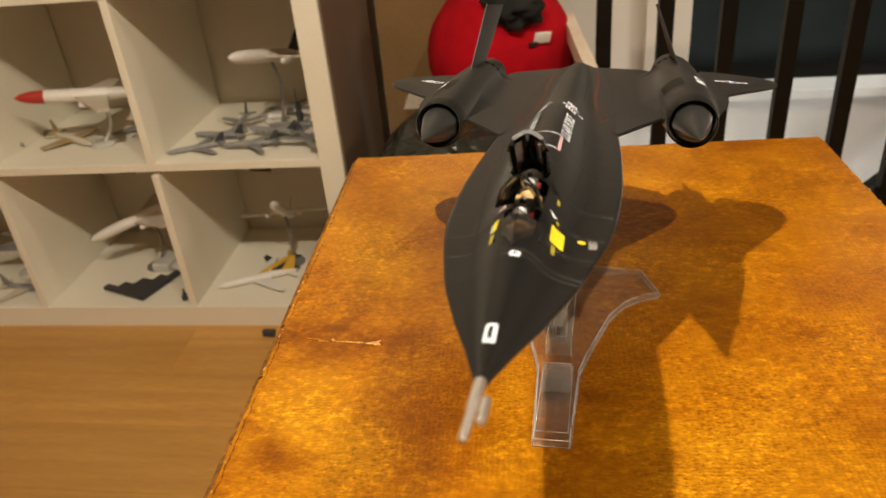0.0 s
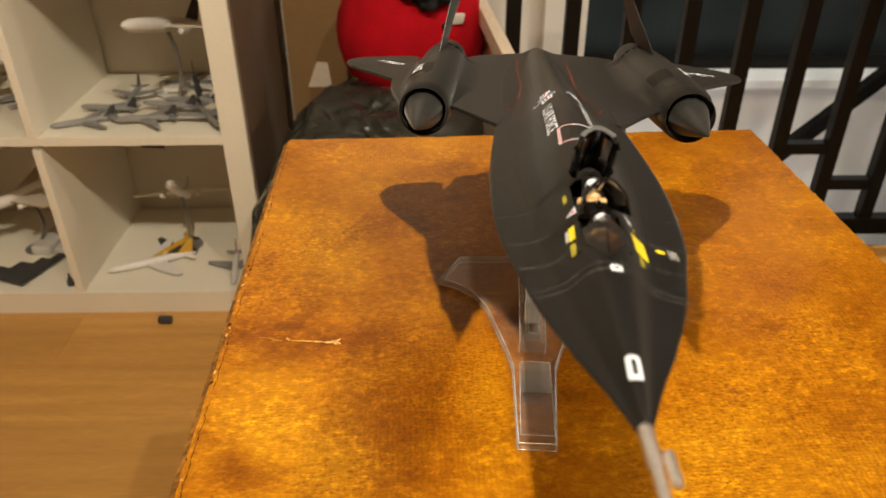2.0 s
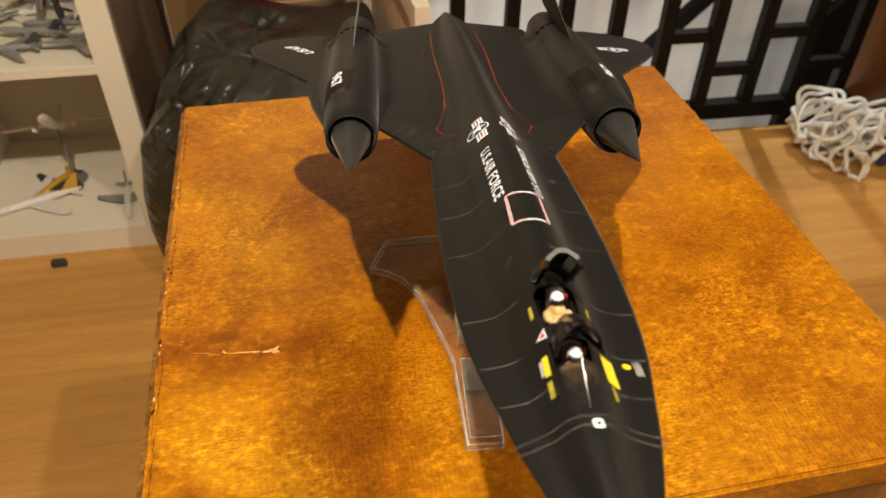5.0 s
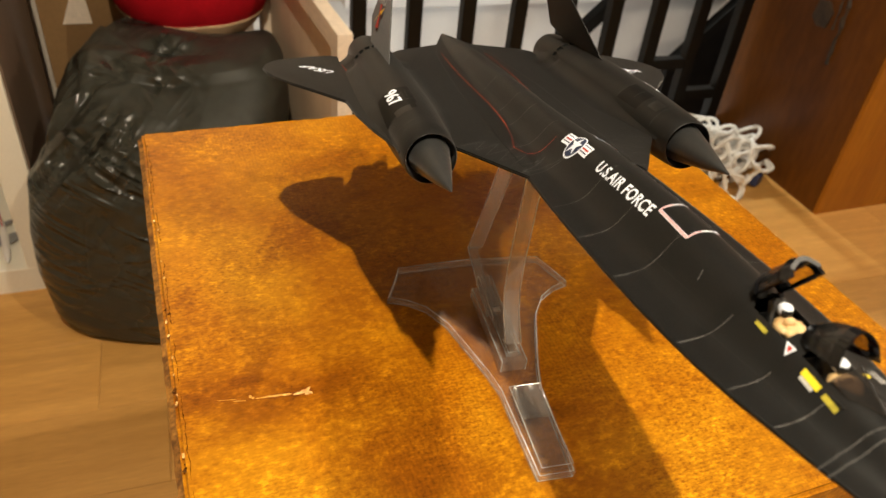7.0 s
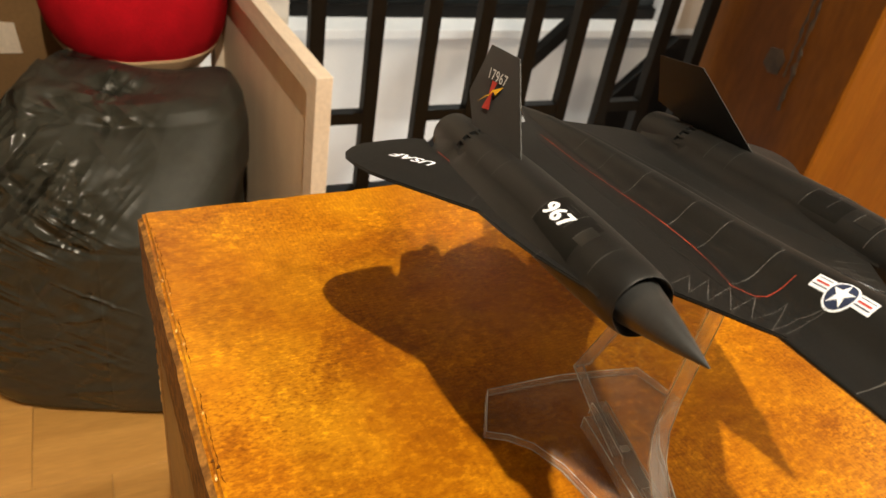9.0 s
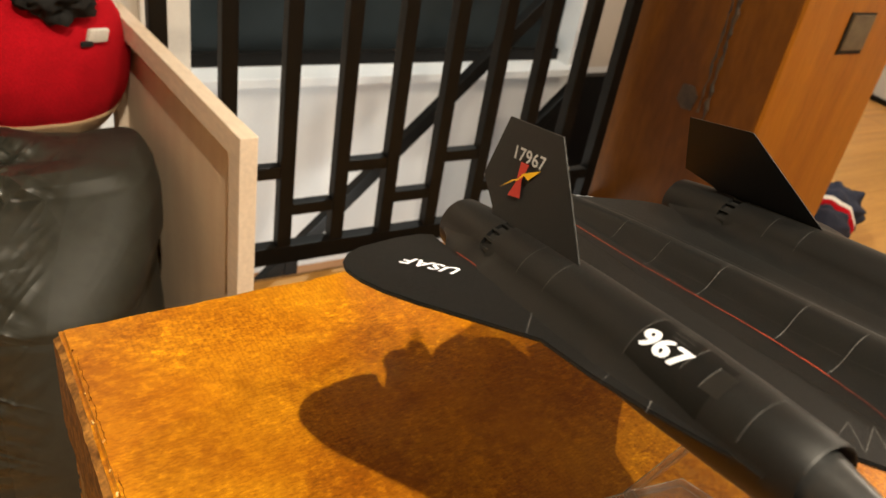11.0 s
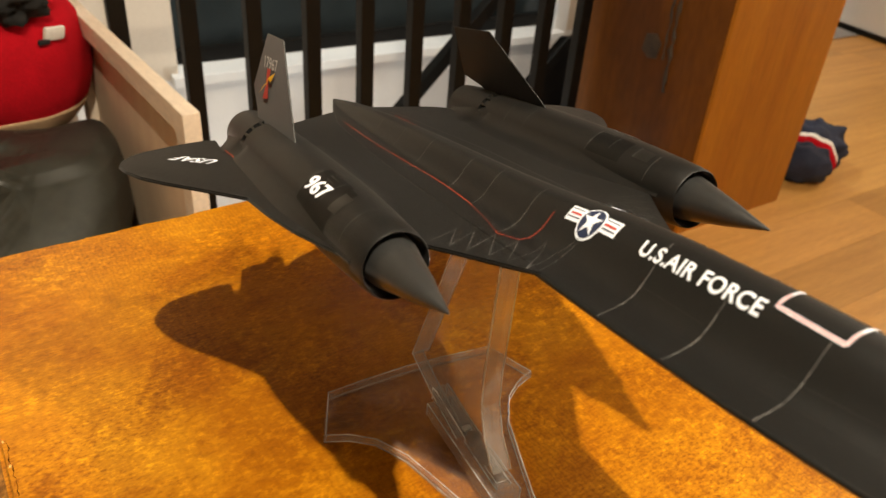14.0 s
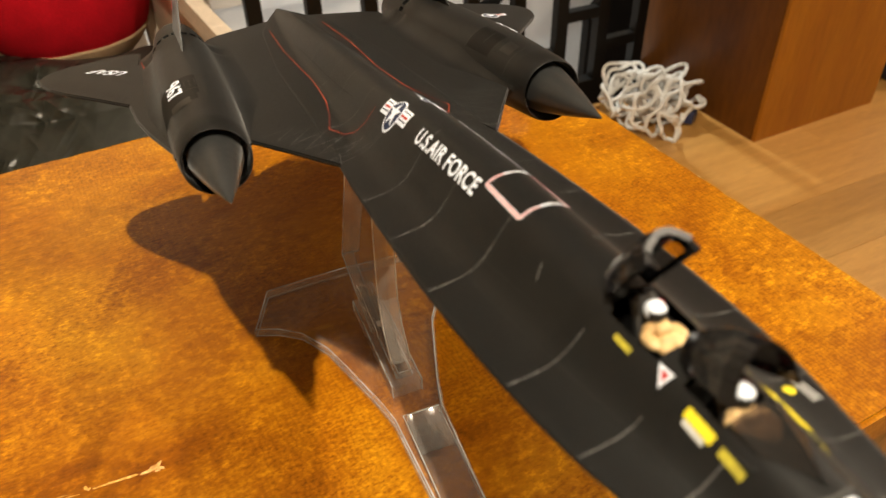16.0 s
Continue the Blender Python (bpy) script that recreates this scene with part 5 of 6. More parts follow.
    b = [fin.verts.new(((x - h) * MM * side, y * MM, z * MM)) for (x, y, z), h in zip(outline, thick)]
    mid = [fin.verts.new(((54.0 if side < 0 else 52.6) * MM * side + h * MM * side, 378 * MM, 27 * MM)) for h in (0.42, -0.42)]
    n = len(outline)
    for i in range(n):
        j = (i + 1) % n
        fin.faces.new((a[i], a[j], mid[0]))
        fin.faces.new((b[j], b[i], mid[1]))
        fin.faces.new((a[j], a[i], b[i], b[j]))
    bmesh.ops.recalc_face_normals(fin, faces=fin.faces)
    part("tail_fin", fin, BLACK, aircraft, smooth=True)
probe = part("probe", revolve_bm([(0, 0.0002), (0.0005, 0.0008), (0.009, 0.0009), (0.0095, 0.0011), (0.018, 0.0012)], 14, "Y"), STEEL, aircraft, "silver nose probe", smooth=True)
part("vane", revolve_bm([(0.0045, 0.0002), (0.005, 0.0009), (0.0115, 0.0009), (0.012, 0.0003)], 10, "Y", (0.0022, 0, 0.0004)), STEEL, probe, smooth=True)

# ---- markings laid on the skin ----
SKIN_Z = 0.16
rect = lambda x0, x1, y0, y1: [(x0, y0), (x1, y0), (x1, y1), (x0, y1)]


def on_body(x, y, lift=SKIN_Z):
    e = 0.05
    nx, ny = -(top_z(x + e, y) - top_z(x - e, y)) / (2 * e), -(top_z(x, y + e) - top_z(x, y - e)) / (2 * e)
    n = Vector((nx, ny, 1)).normalized()
    return (Vector((x, y, top_z(x, y))) + n * lift) * MM


def on_wing(x, y, lift=SKIN_Z):
    return Vector((x, y, 0.95 + lift - droop(x))) * MM


def on_nacelle(side):
    def place(a, y, lift=SKIN_Z):
        r = curve_of(NACELLE[5:20], y) + lift
        return Vector((57.4 * side + r * math.sin(radians(a)), y, r * math.cos(radians(a)))) * MM
    return place


def ribbon(points, width, place, step=1.5, lift=SKIN_Z):
    """A painted stripe along (x, y) points."""
    bm = bmesh.new()
    pts = []
    for (x0, y0), (x1, y1) in zip(points, points[1:]):
        n = max(1, int(math.hypot(x1 - x0, y1 - y0) / step))
        pts += [(x0 + (x1 - x0) * i / n, y0 + (y1 - y0) * i / n) for i in range(n)]
    pts.append(points[-1])
    rows = []
    for i, (x, y) in enumerate(pts):
        a, b = pts[max(i - 1, 0)], pts[min(i + 1, len(pts) - 1)]
        dx, dy = b[0] - a[0], b[1] - a[1]
        d = math.hypot(dx, dy) or 1
        ox, oy = -dy / d * width / 2, dx / d * width / 2
        rows.append((bm.verts.new(place(x + ox, y + oy, lift)), bm.verts.new(place(x - ox, y - oy, lift))))
    for p, q in zip(rows, rows[1:]):
        bm.faces.new((p[0], q[0], q[1], p[1]))
    bmesh.ops.recalc_face_normals(bm, faces=bm.faces)
    return bm


def sticker(outline, place, lift=SKIN_Z, cut=1.2):
    """A filled shape of (x, y) points, cut fine enough to follow the skin."""
    return drape(flat(outline), place, lift, cut)


def flat(outline):
    bm = bmesh.new()
    bm.faces.new([bm.verts.new((x, y, 0)) for x, y in outline])
    bmesh.ops.triangulate(bm, faces=bm.faces)
    return bm


def drape(bm, place, lift, cut):
    for _ in range(4):
        long = [e for e in bm.edges if e.calc_length() > cut]
        if not long:
            break
        bmesh.ops.subdivide_edges(bm, edges=long, cuts=1)
        bmesh.ops.triangulate(bm, faces=bm.faces)
    for v in bm.verts:
        v.co = place(v.co.x, v.co.y, lift + v.co.z)
    bmesh.ops.recalc_face_normals(bm, faces=bm.faces)
    return bm


def lettering(text, start, along_dir, up_dir, length, height, place, lift=SKIN_Z, cut=1.0, slant=0.0, bold=0.0):
    """Letters from the point start, reading along along_dir with their tops towards up_dir."""
    data = bpy.data.curves.new("lettering", "FONT")
    data.body = text
    data.offset = 0.014
    data.space_character = 1.06
    ob = bpy.data.objects.new("lettering", data)
    scene.collection.objects.link(ob)
    bpy.context.view_layer.update()
    mesh = bpy.data.meshes.new_from_object(ob.evaluated_get(bpy.context.evaluated_depsgraph_get()))
    bm = bmesh.new()
    bm.from_mesh(mesh)
    bpy.data.objects.remove(ob)
    bpy.data.meshes.remove(mesh)
    xs, ys = [v.co.x for v in bm.verts], [v.co.y for v in bm.verts]
    x0, x1, y0, y1 = min(xs), max(xs), min(ys), max(ys)
    for v in bm.verts:
        w = (v.co.y - y0) / (y1 - y0)
        u = (v.co.x - x0) / (x1 - x0) * length + slant * w * height
        w *= height
        v.co = (start[0] + along_dir[0] * u + up_dir[0] * w, start[1] + along_dir[1] * u + up_dir[1] * w, 0)
    if bold:
        twin = [g for g in bmesh.ops.duplicate(bm, geom=bm.verts[:] + bm.edges[:] + bm.faces[:])["geom"] if isinstance(g, bmesh.types.BMVert)]
        for v in twin:
            v.co += Vector((along_dir[0] * bold + up_dir[0] * bold, along_dir[1] * bold + up_dir[1] * bold, 0.03))
    bmesh.ops.triangulate(bm, faces=bm.faces)
    return drape(bm, place, lift, cut)


def insignia(centre, along_dir, up_dir, size, place, parent, stretch=1.0):
    """Roundel with a star and barred wings."""
    ax, up = Vector(along_dir), Vector(up_dir)

    def shape(points):
        return [(centre[0] + ax.x * u * size + up.x * v * size * stretch, centre[1] + ax.y * u * size + up.y * v * size * stretch) for u, v in points]

    disc = lambda r: [(r * math.cos(2 * math.pi * i / 28), r * math.sin(2 * math.pi * i / 28)) for i in range(28)]
    star = [(r * math.sin(math.pi * i / 5), r * math.cos(math.pi * i / 5)) for i, r in enumerate((0.40, 0.155) * 5)]
    base = part("insignia", sticker(shape(disc(0.50)), place), WHITE_INK, parent, "white star insignia with barred wings")
    for s in (-1, 1):
        part("bar_edge", sticker(shape(rect(*sorted((s * 0.44, s * 1.10)), -0.16, 0.30)), place, SKIN_Z - 0.02), WHITE_INK, base)
        part("bar_stripe", sticker(shape(rect(*sorted((s * 0.52, s * 1.00)), 0.03, 0.095)), place, SKIN_Z + 0.09), RED_INK, base)
        for v in (-0.07, 0.185):
            part("bar_line", sticker(shape(rect(*sorted((s * 0.50, s * 1.04)), v, v + 0.035)), place, SKIN_Z + 0.08), BLUE_INK, base)
    part("roundel", sticker(shape(disc(0.435)), place, SKIN_Z + 0.08), BLUE_INK, base)
    part("star", sticker(shape(star), place, SKIN_Z + 0.16), WHITE_INK, base)


for side in (-1, 1):
    mark = lambda pts: [(side * x, y) for x, y in pts]
    start_y, dir_y = (199.4, -1) if side < 0 else (160.3, 1)
    part("lettering", lettering("U.S.AIR FORCE", (side * 8.1, start_y), (0, dir_y), (-side, 0), 38.8, 3.1, on_body, bold=0.12), WHITE_INK, aircraft, "white lettering")
    insignia((side * 6.3, 220.6), (0, dir_y), (-side, 0), 10.0, on_body, aircraft, 0.84)
    part("red_line", ribbon(mark(((7.2, 237.2), (10.4, 237.4), (15.2, 238.4), (17.6, 240.2), (20.8, 248.0), (17.6, 261), (15.0, 276.5), (13.9, 293.6), (13.6, 308), (14.0, 322), (14.8, 356), (14.2, 380), (13.4, 402))), 0.46, on_body),
         ORANGE_INK, aircraft)
    part("red_line_smear", ribbon(mark(((20.4, 249.5), (17.3, 262.5), (15.6, 274.5))), 0.5, on_body, 1.5, SKIN_Z + 0.03), ORANGE_FADED, aircraft)
    zig = ((42.2, 252.4), (30.6, 256.8), (38.4, 246.6), (26.2, 252.8), (35.4, 241.0), (21.7, 247.4), (31.8, 234.6), (17.8, 240.0), (29.2, 228.6), (13.4, 231.5), (27.1, 222.2))
    for curve in (zig[:6], zig[5:], ((27.1, 222.2), (15.6, 224.6), (9.6, 221.0)), ((25.2, 220.0), (14.6, 221.6), (7.4, 219.6))):
        part("zigzag_line", ribbon(mark(curve), 0.17, on_body), LINE_FAINT, aircraft)
    edge = []
    for k in range(13):
        f = k / 12
        edge += [(83.5 + 31 * f, 323 + 46 * f), (81.5 + 26 * f - 2 * f, 329 + 44 * f)]
    part("zigzag_line", ribbon(mark(edge), 0.22, on_wing), LINE_GHOST, aircraft)
    for y, x0, x1, w in ((192.2, 25.8, 2.7, 0.34), (169.2, 26.0, 5, 0.34), (144.0, 25.6, 4.8, 0.34), (110, 24.0, 9, 0.34), (90.5, 21.6, 10.5, 0.3), (76.6, 18.9, 6.8, 0.3),
                         (249, 20.2, 1.5, 0.34), (274.5, 15.0, 1, 0.34), (294, 13.6, 0, 0.34), (326, 13.6, 0, 0.3), (352, 14.0, 2, 0.26), (376, 12, 0, 0.26)):
        part("panel_line", ribbon(mark(((x0, y), (x1, y))), w * 0.75, on_body, 0.8), LINE_FAINT, aircraft)
    for run in (((17.9, 153), (15.9, 122), (10.7, 72)), ((13.1, 150), (11.7, 121)), ((12.2, 193), (12.5, 171)), ((20.3, 201), (17.4, 168)), ((8.6, 350), (8.9, 300), (8.7, 262)), ((4.4, 205), (4.3, 162))):
        part("panel_line", ribbon(mark(run), 0.15, on_body, 1.2), LINE_GHOST, aircraft)
    part("panel_line", ribbon(mark(((17.6, 63.6), (10.7, 65.7), (5.6, 65.7), (0, 64.6))), 0.36, on_body, 0.8), LINE_DIM, aircraft)
    part("panel_line", ribbon(mark(((16.9, 61.2), (10.4, 63.0), (5.3, 62.9), (0, 62.3))), 0.36, on_body, 0.8), LINE_DIM, aircraft)
    part("orange_line", ribbon(mark(((74.9, 381.3), (73.4, 360.5))), 0.6, on_wing), ORANGE_INK, aircraft)
    ring = on_nacelle(side)
    lo = -46.5 if side < 0 else 46.5
    ystart, yd = (296.6, -1) if side < 0 else (281, 1)
    part("lettering", lettering("967", (lo, ystart), (0, yd), (1 if side < 0 else -1, 0), 15.4, 27.0, ring, cut=3.5, bold=0.75), WHITE_INK, aircraft, "white serial lettering")
    for y in (336, 351, 258.5):
        part("panel_line", ribbon([(a, y) for a in range(-70, 71, 10)], 0.3, lambda a, y, l, ring=ring: ring(a, y, l), 6), LINE_DIM, aircraft)
    for y0, y1, a0, a1 in ((276, 297.3, -82, 4), (270, 281, -80, 0)) if side < 0 else ((273.5, 292, -57, -8),):
        part("access_panel", drape(flat(rect(a0, a1, y0, y1)), ring, 0.08 if y0 > 272 else 0.11, 3.0), PANEL_DARK, aircraft, "darker matt access panel")
    for y, a0, a1 in ((297.5, -78, 6), (281, -42, 4)) if side < 0 else ((292.4, -57, -8), (281.3, -40, -5)):
        part("access_panel_edge", ribbon([(a0, y), (a1, y)], 0.32, ring, 4, 0.14), LINE_DIM, aircraft)
    for k in range(4):
        part("panel_dash", ribbon([(side * (14 - 8 * k), 284), (side * (14 - 8 * k), 290 + k)], 0.9, ring, 3, 0.14), LINE_DIM, aircraft)
    low, high, y0, y1 = (-46, -11.5, 268, 273.8) if side < 0 else (-38, -13, 261, 268.6)
    part("hatch", drape(flat(rect(low, high, y0, y1)), ring, 0.15, 3.0), BLACK_SATIN, aircraft, "paler satin hatch")
    part("hatch_edge", ribbon([(low, y1), (high, y1)], 0.35, ring, 3, 0.17), LINE_DIM, aircraft)
    for x0, x1, y in ((71.6, 79.8, 297.3), (71.4, 77.6, 282.4), (74.0, 83.4, 333.5)):
        part("panel_line", ribbon(mark(((x0, y), (x1, y - 4 if y < 320 else y - 11))), 0.28, on_wing), LINE_DIM, aircraft)

part("lettering", lettering("USAF", (-79.8, 367.4), (-0.68, 0.733), (-0.733, -0.68), 19.4, 5.8, on_wing, bold=0.2, slant=0.3), WHITE_INK, aircraft, "white wing lettering")
insignia((89.6, 364.5), (1, 0.1), (-0.1, 1), 8.0, on_wing, aircraft, 1.3)
def rounded(x0, x1, y0, y1, r):
    return [(cx + r * math.cos(a), cy + r * math.sin(a)) for cx, cy, a0 in ((x1 - r, y1 - r, 0), (x0 + r, y1 - r, 90), (x0 + r, y0 + r, 180), (x1 - r, y0 + r, 270)) for a in (radians(a0), radians(a0 + 45), radians(a0 + 90))]


for x0, x1, y0, y1, sx, sy in ((-1.2, 1.15, 27.6, 33.7, 0.42, 2.0), (-0.3, 2.2, 61.3, 63.9, 0.42, 0.45)):
    num = part("numeral", sticker(rounded(x0, x1, y0, y1, 0.6), on_body, cut=0.7), WHITE_INK, aircraft, "blocky white numeral zero")
    part("numeral_slot", sticker(rect((x0 + x1) / 2 - sx, (x0 + x1) / 2 + sx, (y0 + y1) / 2 - sy, (y0 + y1) / 2 + sy), on_body, SKIN_Z + 0.08, 0.7), BLACK, num)
# pink-edged hatch
for inner, mat, w in ((0, WHITE_INK, 0.85), (0, PINK_INK, 0.62)):
    part("hatch_border", ribbon([(-5.3, 141.4), (5.6, 141.4), (5.6, 158.4), (-5.0, 158.4), (-5.3, 141.4)], w, on_body, 1.0, SKIN_Z + (0.06 if w < 1 else 0)), mat, aircraft)
for pts, mat in ((rect(-7.0, -5.8, 79.8, 85.8), YELLOW_INK), (rect(-7.7, -7.05, 80.6, 85.2), FIN_WHITE), (rect(-7.0, -6.0, 73.4, 78.2), YELLOW_DIM), (rect(7.6, 10.9, 78.5, 87.0), YELLOW_INK), (rect(8.2, 9.1, 73.4, 77.7), YELLOW_DIM),
                 (rect(-7.2, -6.4, 99.5, 104), YELLOW_DIM), (rect(7.9, 8.6, 100.5, 104), YELLOW_DIM), (rect(8.5, 9.1, 89.3, 91), YELLOW_DIM),
                 ([(15.3 + 1.2 * math.cos(a), 87.8 + 1.0 * math.sin(a)) for a in np.linspace(0, 6.0, 16)], YELLOW_INK),
                 ([(-5.0, 94.4), (-7.2, 91.6), (-4.8, 90.8)], WHITE_INK), ([(6.6, 94.0), (8.7, 92.3), (7.6, 91.2)], WHITE_INK)):
    part("stencil", sticker(pts, on_body), mat, aircraft)
part("stencil", sticker([(-5.3, 93.3), (-6.5, 91.8), (-5.2, 91.5)], on_body, SKIN_Z + 0.08), RED_INK, aircraft)
for k in range(4):
    part("stencil_bar", sticker(rect(17.3 + 0.55 * k, 17.55 + 0.55 * k, 84.6, 89.8 - 0.7 * (k % 2)), on_body), FIN_WHITE, aircraft)
part("hinge_mark", ribbon(((-7.5, 128), (-9.5, 126.6)), 0.35, on_body), LINE, aircraft)
part("hinge_mark", ribbon(((3, 127.5), (6, 127)), 0.5, on_body), LINE_FAINT, aircraft)
# fin serial and emblem on the outer face
def on_fin(y, z, lift=0.0):
    x = 57.6 - (z - 12.5) * 0.222 + 0.8 + lift
    return Vector((-x, y - 3, z)) * MM


part("lettering", lettering("17967", (386.2, 34.0), (-1, 0.02), (0, 1), 18.4, 4.6, on_fin, lift=0.25, slant=-0.15), FIN_WHITE, aircraft, "pale serial lettering")
part("emblem", sticker([(381.5, 34), (376.6, 34.2), (378.2, 28.2), (376.2, 22.5), (383.6, 21.4), (381.0, 27.0)], on_fin, 0.25), RED_INK, aircraft, "red hourglass emblem")
part("emblem_bolt", sticker([(369.2, 34.2), (378.5, 30.6), (380, 28.4), (389.4, 22.6), (383, 27.2), (380.5, 27.4), (377.5, 30.2), (374.5, 29.4)], on_fin, 0.42), YELLOW_ORANGE, aircraft, "yellow bolt emblem")

# ---- clear stand ----
stand = thing("display_stand", "clear acrylic display stand with a three-armed foot", "stand", pose(0.1545, 0.4193, TABLE_Z, 0, 0, -8.536))
HALF = ((0, 0.0585), (0.022, 0.0575), (0.0445, 0.0558), (0.055, 0.0304), (0.045, 0.0265), (0.0351, 0.0191), (0.026, 0.0046), (0.0192, -0.0166), (0.0138, -0.0340), (0.0106, -0.0473), (0.0084, -0.1005))
RING = [(x, y) for x, y in HALF] + [(-x, y) for x, y in reversed(HALF[1:])]
part("foot", bm_prism(bmesh.new(), RING, 0.0036, 0.0048), CLEAR, stand)
rim = bmesh.new()
n = len(RING)
inner = []
for i, (x, y) in enumerate(RING):
    (ax, ay), (bx, by) = RING[i - 1], RING[(i + 1) % n]
    dx, dy = bx - ax, by - ay
    d = math.hypot(dx, dy)
    inner.append((x - dy / d * -0.0011 * -1, y + dx / d * -0.0011))
bands = [[rim.verts.new((x, y, z)) for x, y in loop] for loop, z in ((RING, 0.0), (RING, 0.0036), (inner, 0.0036), (inner, 0.0))]
for a, b in zip(bands, bands[1:] + bands[:1]):
    for i in range(n):
        j = (i + 1) % n
        rim.faces.new((a[i], a[j], b[j], b[i]))
bmesh.ops.recalc_face_normals(rim, faces=rim.faces)
part("foot_rim", rim, CLEAR_EDGE, stand)
# thin hazy tubes added to draw the glint along the edges
for z, r in ((0.0047, 0.00032), (0.0004, 0.00026)):
    part("foot_edge", bm_tube(bmesh.new(), [(x, y, z) for x, y in RING + RING[:1]], r, 6), ACRYLIC_GLINT, stand, smooth="all")
tray = box_bm((0, -0.0745, 0.0069), (0.0156, 0.0500, 0.0042), bevel=0.0004)
arm = part("front_arm", tray, CLEAR_ARM, stand)
rise = bmesh.new()
rows = []
for k in range(13):
    f = k / 12
    y, z = -0.0535 - 0.0175 * f, 0.0089 + 0.0045 * (1 - f) ** 2
    rows.append([(-0.0074, y, 0.0086), (-0.0074, y, z - 0.0004), (-0.0066, y, z), (0.0066, y, z), (0.0074, y, z - 0.0004), (0.0074, y, 0.0086)])
bm_loft(rise, rows)
bmesh.ops.recalc_face_normals(rise, faces=rise.faces)
part("arm_rise", rise, CLEAR_RISE, arm, smooth=True)
part("rise_edge", bm_tube(bmesh.new(), [(-0.0072, -0.0535, 0.0090), (-0.0070, -0.0535, 0.0134), (0.0070, -0.0535, 0.0134), (0.0072, -0.0535, 0.0090)], 0.00032, 6), ACRYLIC_GLINT, arm)
part("arm_edge", bm_tube(bmesh.new(), [(x, y, 0.0089) for x, y in ((-0.0078, -0.0993), (0.0078, -0.0993), (0.0078, -0.0498), (-0.0078, -0.0498), (-0.0078, -0.0993))], 0.00022, 6), ACRYLIC_GLINT, arm, smooth="all")
socket = part("socket", box_bm((-0.0008, -0.0060, 0.0084), (0.0140, 0.0600, 0.0072), bevel=0.0005), SOCKET_SHEEN, stand)
for x in (-0.0076, 0.0060):
    part("socket_edge", bm_tube(bmesh.new(), [(x, 0.0238, 0.0049), (x, 0.0238, 0.0118), (x, -0.0358, 0.0118), (x, -0.0358, 0.0049)], 0.00032, 6), ACRYLIC_GLINT, socket)
sleeve = bm_prism(bmesh.new(), [(0.0255, 0.0120), (0.0255, 0.0192), (0.0215, 0.0196), (-0.0060, 0.0165), (-0.0060, 0.0142), (-0.0330, 0.0132), (-0.0330, 0.0120)], -0.0044, 0.0030, lambda y, z, x: (x, y, z))
bmesh.ops.bevel(sleeve, geom=list(sleeve.edges), offset=0.0004, segments=2, affect="EDGES")
sleeve = part("sleeve", sleeve, SOCKET_SHEEN, stand)
for x in (-0.0044, 0.0030):
    part("sleeve_edge", bm_tube(bmesh.new(), [(x, 0.0255, 0.0120), (x, 0.0255, 0.0192), (x, 0.0215, 0.0196), (x, -0.0060, 0.0165), (x, -0.0060, 0.0142), (x, -0.0330, 0.0132)], 0.00026, 6), ACRYLIC_GLINT, sleeve)
part("sleeve_mark", bm_tube(bmesh.new(), [(x, y, 0.0140) for x, y in ((-0.0030, -0.031), (0.0022, -0.031), (0.0022, -0.021), (-0.0030, -0.021), (-0.0030, -0.031))], 0.00018, 6), ACRYLIC_GLINT, sleeve)
part("sleeve_notch", box_bm((-0.0012, -0.0015, 0.0172), (0.0040, 0.0030, 0.0012), bevel=0.0003), ACRYLIC_GLINT, sleeve)
# upright: a web with flanges, given in the aircraft's own frame
to_stand = (Matrix.Translation((0.1545, 0.4193, TABLE_Z)) @ pose(0, 0, 0, 0, 0, -8.536)).inverted() @ AIR
PROFILE = ((292, -7.5), (309, -35), (330, -73), (345, -100), (325, -110), (300, -119), (272, -127), (269, -116), (277, -103), (280, -90), (279, -75), (275, -50), (271, -26), (268, -7.5))
lean = lambda x, z: x + 0.024 * z
web = bm_prism(bmesh.new(), [(y * MM, z * MM) for y, z in PROFILE], -0.6 * MM, 0.6 * MM, lambda y, z, x: (x + lean(0.3, z * 1000) * MM, y, z))
bmesh.ops.transform(web, matrix=to_stand, verts=web.verts)
part("upright_web", web, CLEAR, stand)
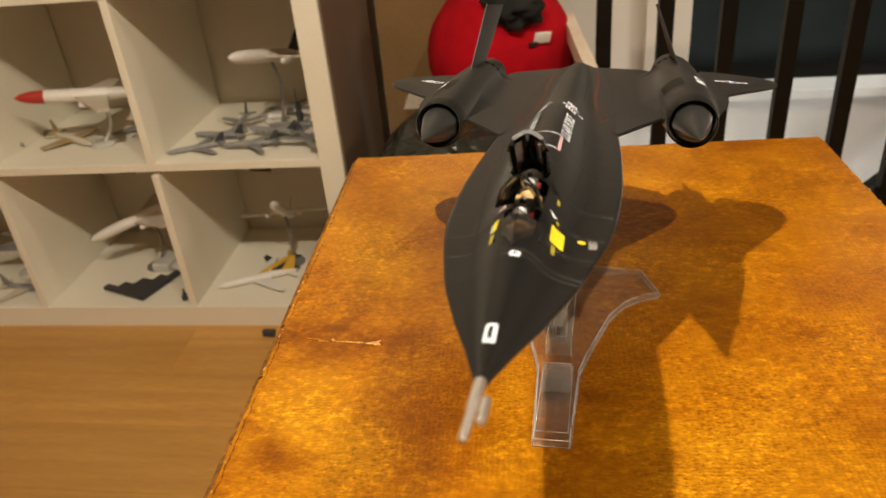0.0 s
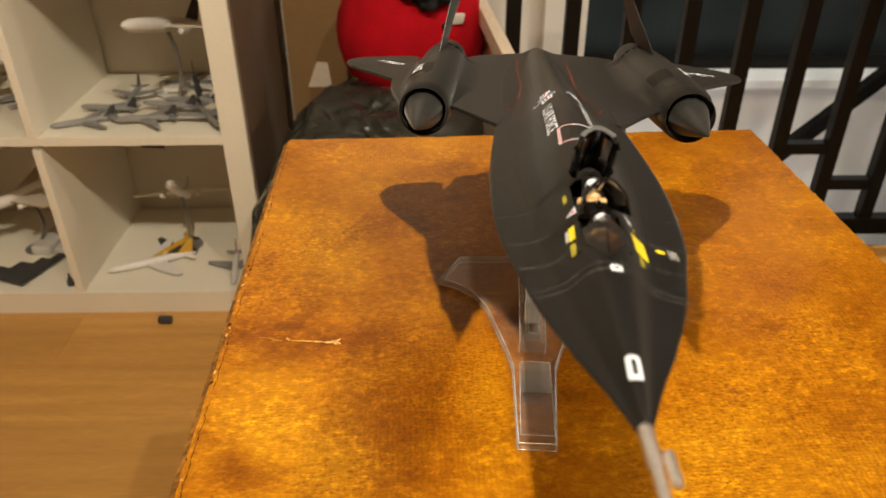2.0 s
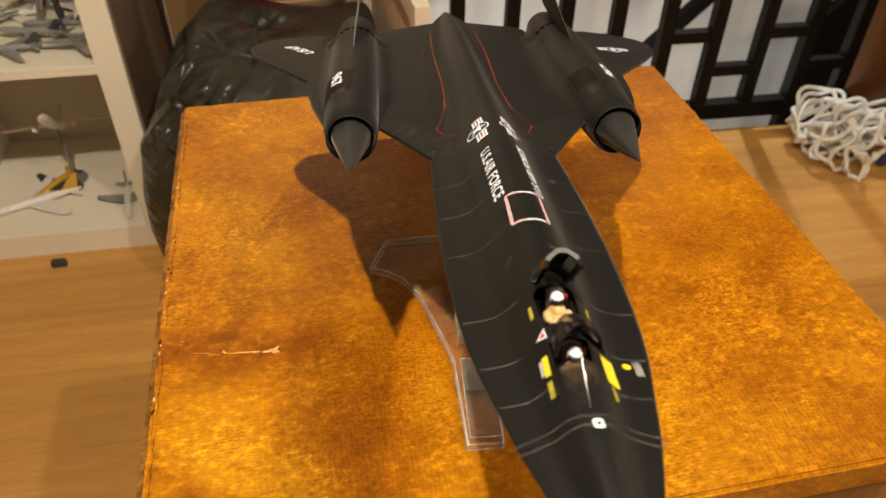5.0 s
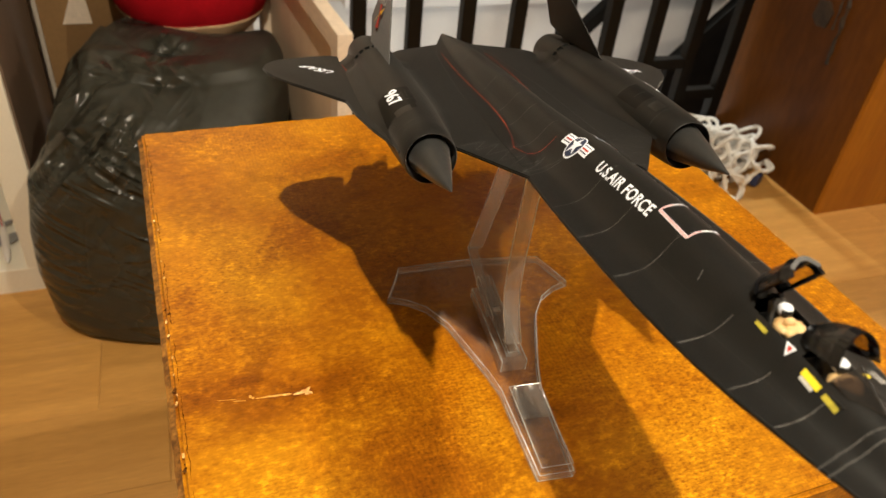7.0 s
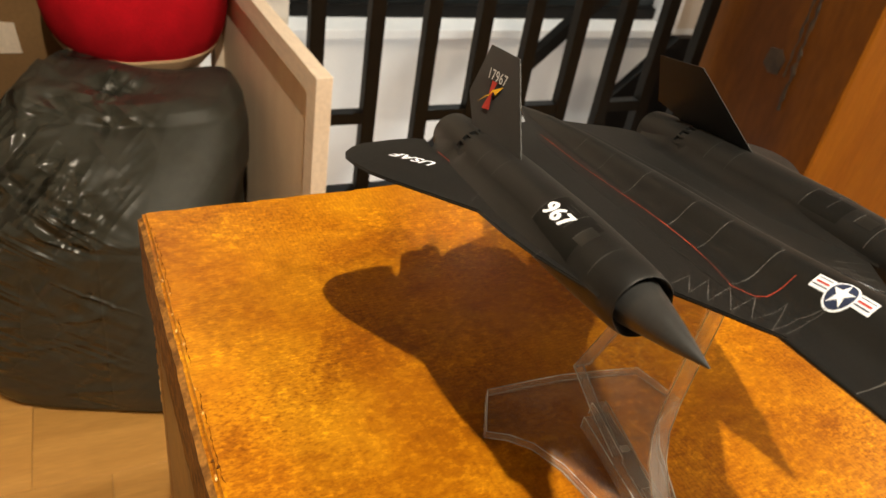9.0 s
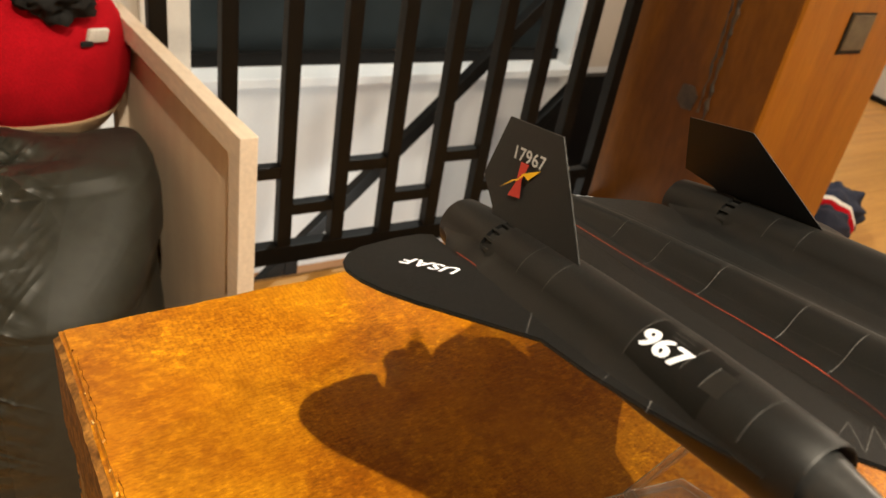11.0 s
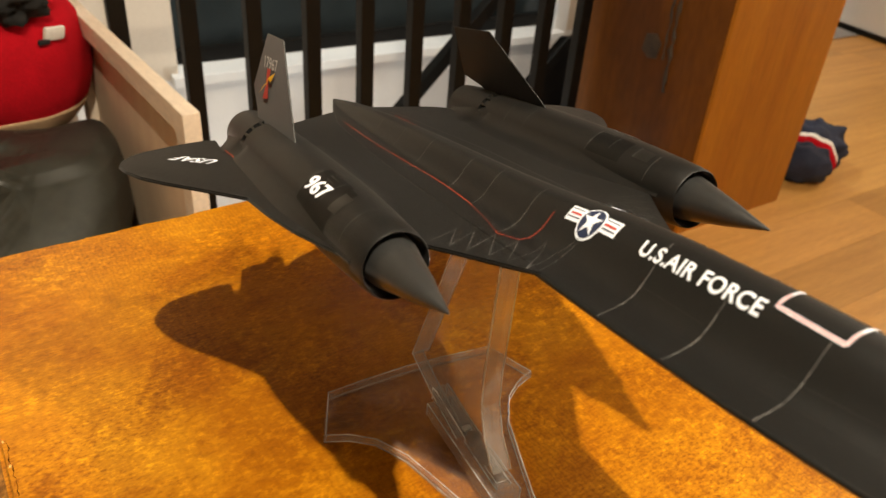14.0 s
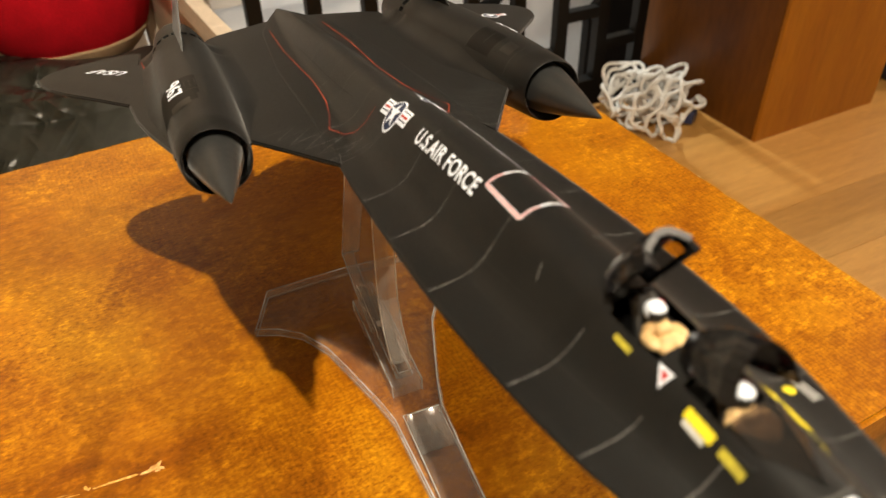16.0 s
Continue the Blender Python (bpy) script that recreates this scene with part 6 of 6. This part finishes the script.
for a, b, x0, x1, deep in ((0, 3, -4.0, 4.6, 1.2), (3, 5, -4.0, 1.4, 0.9), (7, 13, -4.0, 4.6, 1.4)):
    fl = bmesh.new()
    pts = PROFILE[a:b + 1]
    rows = []
    for i, (y, z) in enumerate(pts):
        p, q = pts[max(i - 1, 0)], pts[min(i + 1, len(pts) - 1)]
        dy, dz = q[0] - p[0], q[1] - p[1]
        d = math.hypot(dy, dz)
        ny, nz = dz / d * deep, -dy / d * deep
        rows.append([Vector(v) * MM for v in ((lean(x0, z), y, z), (lean(x1, z), y, z), (lean(x1, z), y + ny, z + nz), (lean(x0, z), y + ny, z + nz))])
    bm_loft(fl, rows)
    bmesh.ops.recalc_face_normals(fl, faces=fl.faces)
    bmesh.ops.transform(fl, matrix=to_stand, verts=fl.verts)
    flange = part("upright_flange", fl, CLEAR_EDGE, stand)
    for x in (x0, x1):
        line = bm_tube(bmesh.new(), [to_stand @ (Vector((lean(x, z), y, z)) * MM) for y, z in pts], 0.0003, 6)
        part("flange_edge", line, ACRYLIC_GLINT, flange, smooth="all")
elbow = bm_tube(bmesh.new(), [to_stand @ (Vector((lean(x, -100), 345, -100)) * MM) for x in (-4.0, 4.6)], 0.0003, 6)
part("elbow_edge", elbow, ACRYLIC_GLINT, stand, smooth="all")

# ---- floor boards ----
floor = tagged(thing("floor", "brown oak laminate floor boards", "floor", along(0, 0, RAIL_TURN)), kind="structure")
shared = {}
rnd = random.Random(11)
rows = [(1.739, 0.10, -2.15)]
while rows[-1][0] - rows[-1][1] > -2.2:
    rows.append((rows[-1][0] - rows[-1][1], 0.175, -2.15))
rows += [(1.739 + 0.175 * k, 0.175, 2.16) for k in (1, 2, 3, 4)]
for row, (y, wide, first) in enumerate(rows):
    x = -2.15 - rnd.uniform(0, 1.1) if row != 4 else -2.55
    while x < 4.7:
        x0, x1 = max(x, first), min(x + 1.21, 4.7)
        if x1 - x0 > 0.02:
            key = (round(x1 - x0, 3), wide)
            if key not in shared:
                shared[key] = finish("board", box_bm((0, 0, -0.0078), (key[0] - 0.0005, wide - 0.0005, 0.0235), bevel=0.0005, segments=1), PLANK)
            ob = new("board", shared[key])
            ob.parent = floor
            ob.location = ((x0 + x1) / 2, y - wide / 2, 0)
        x += 1.21
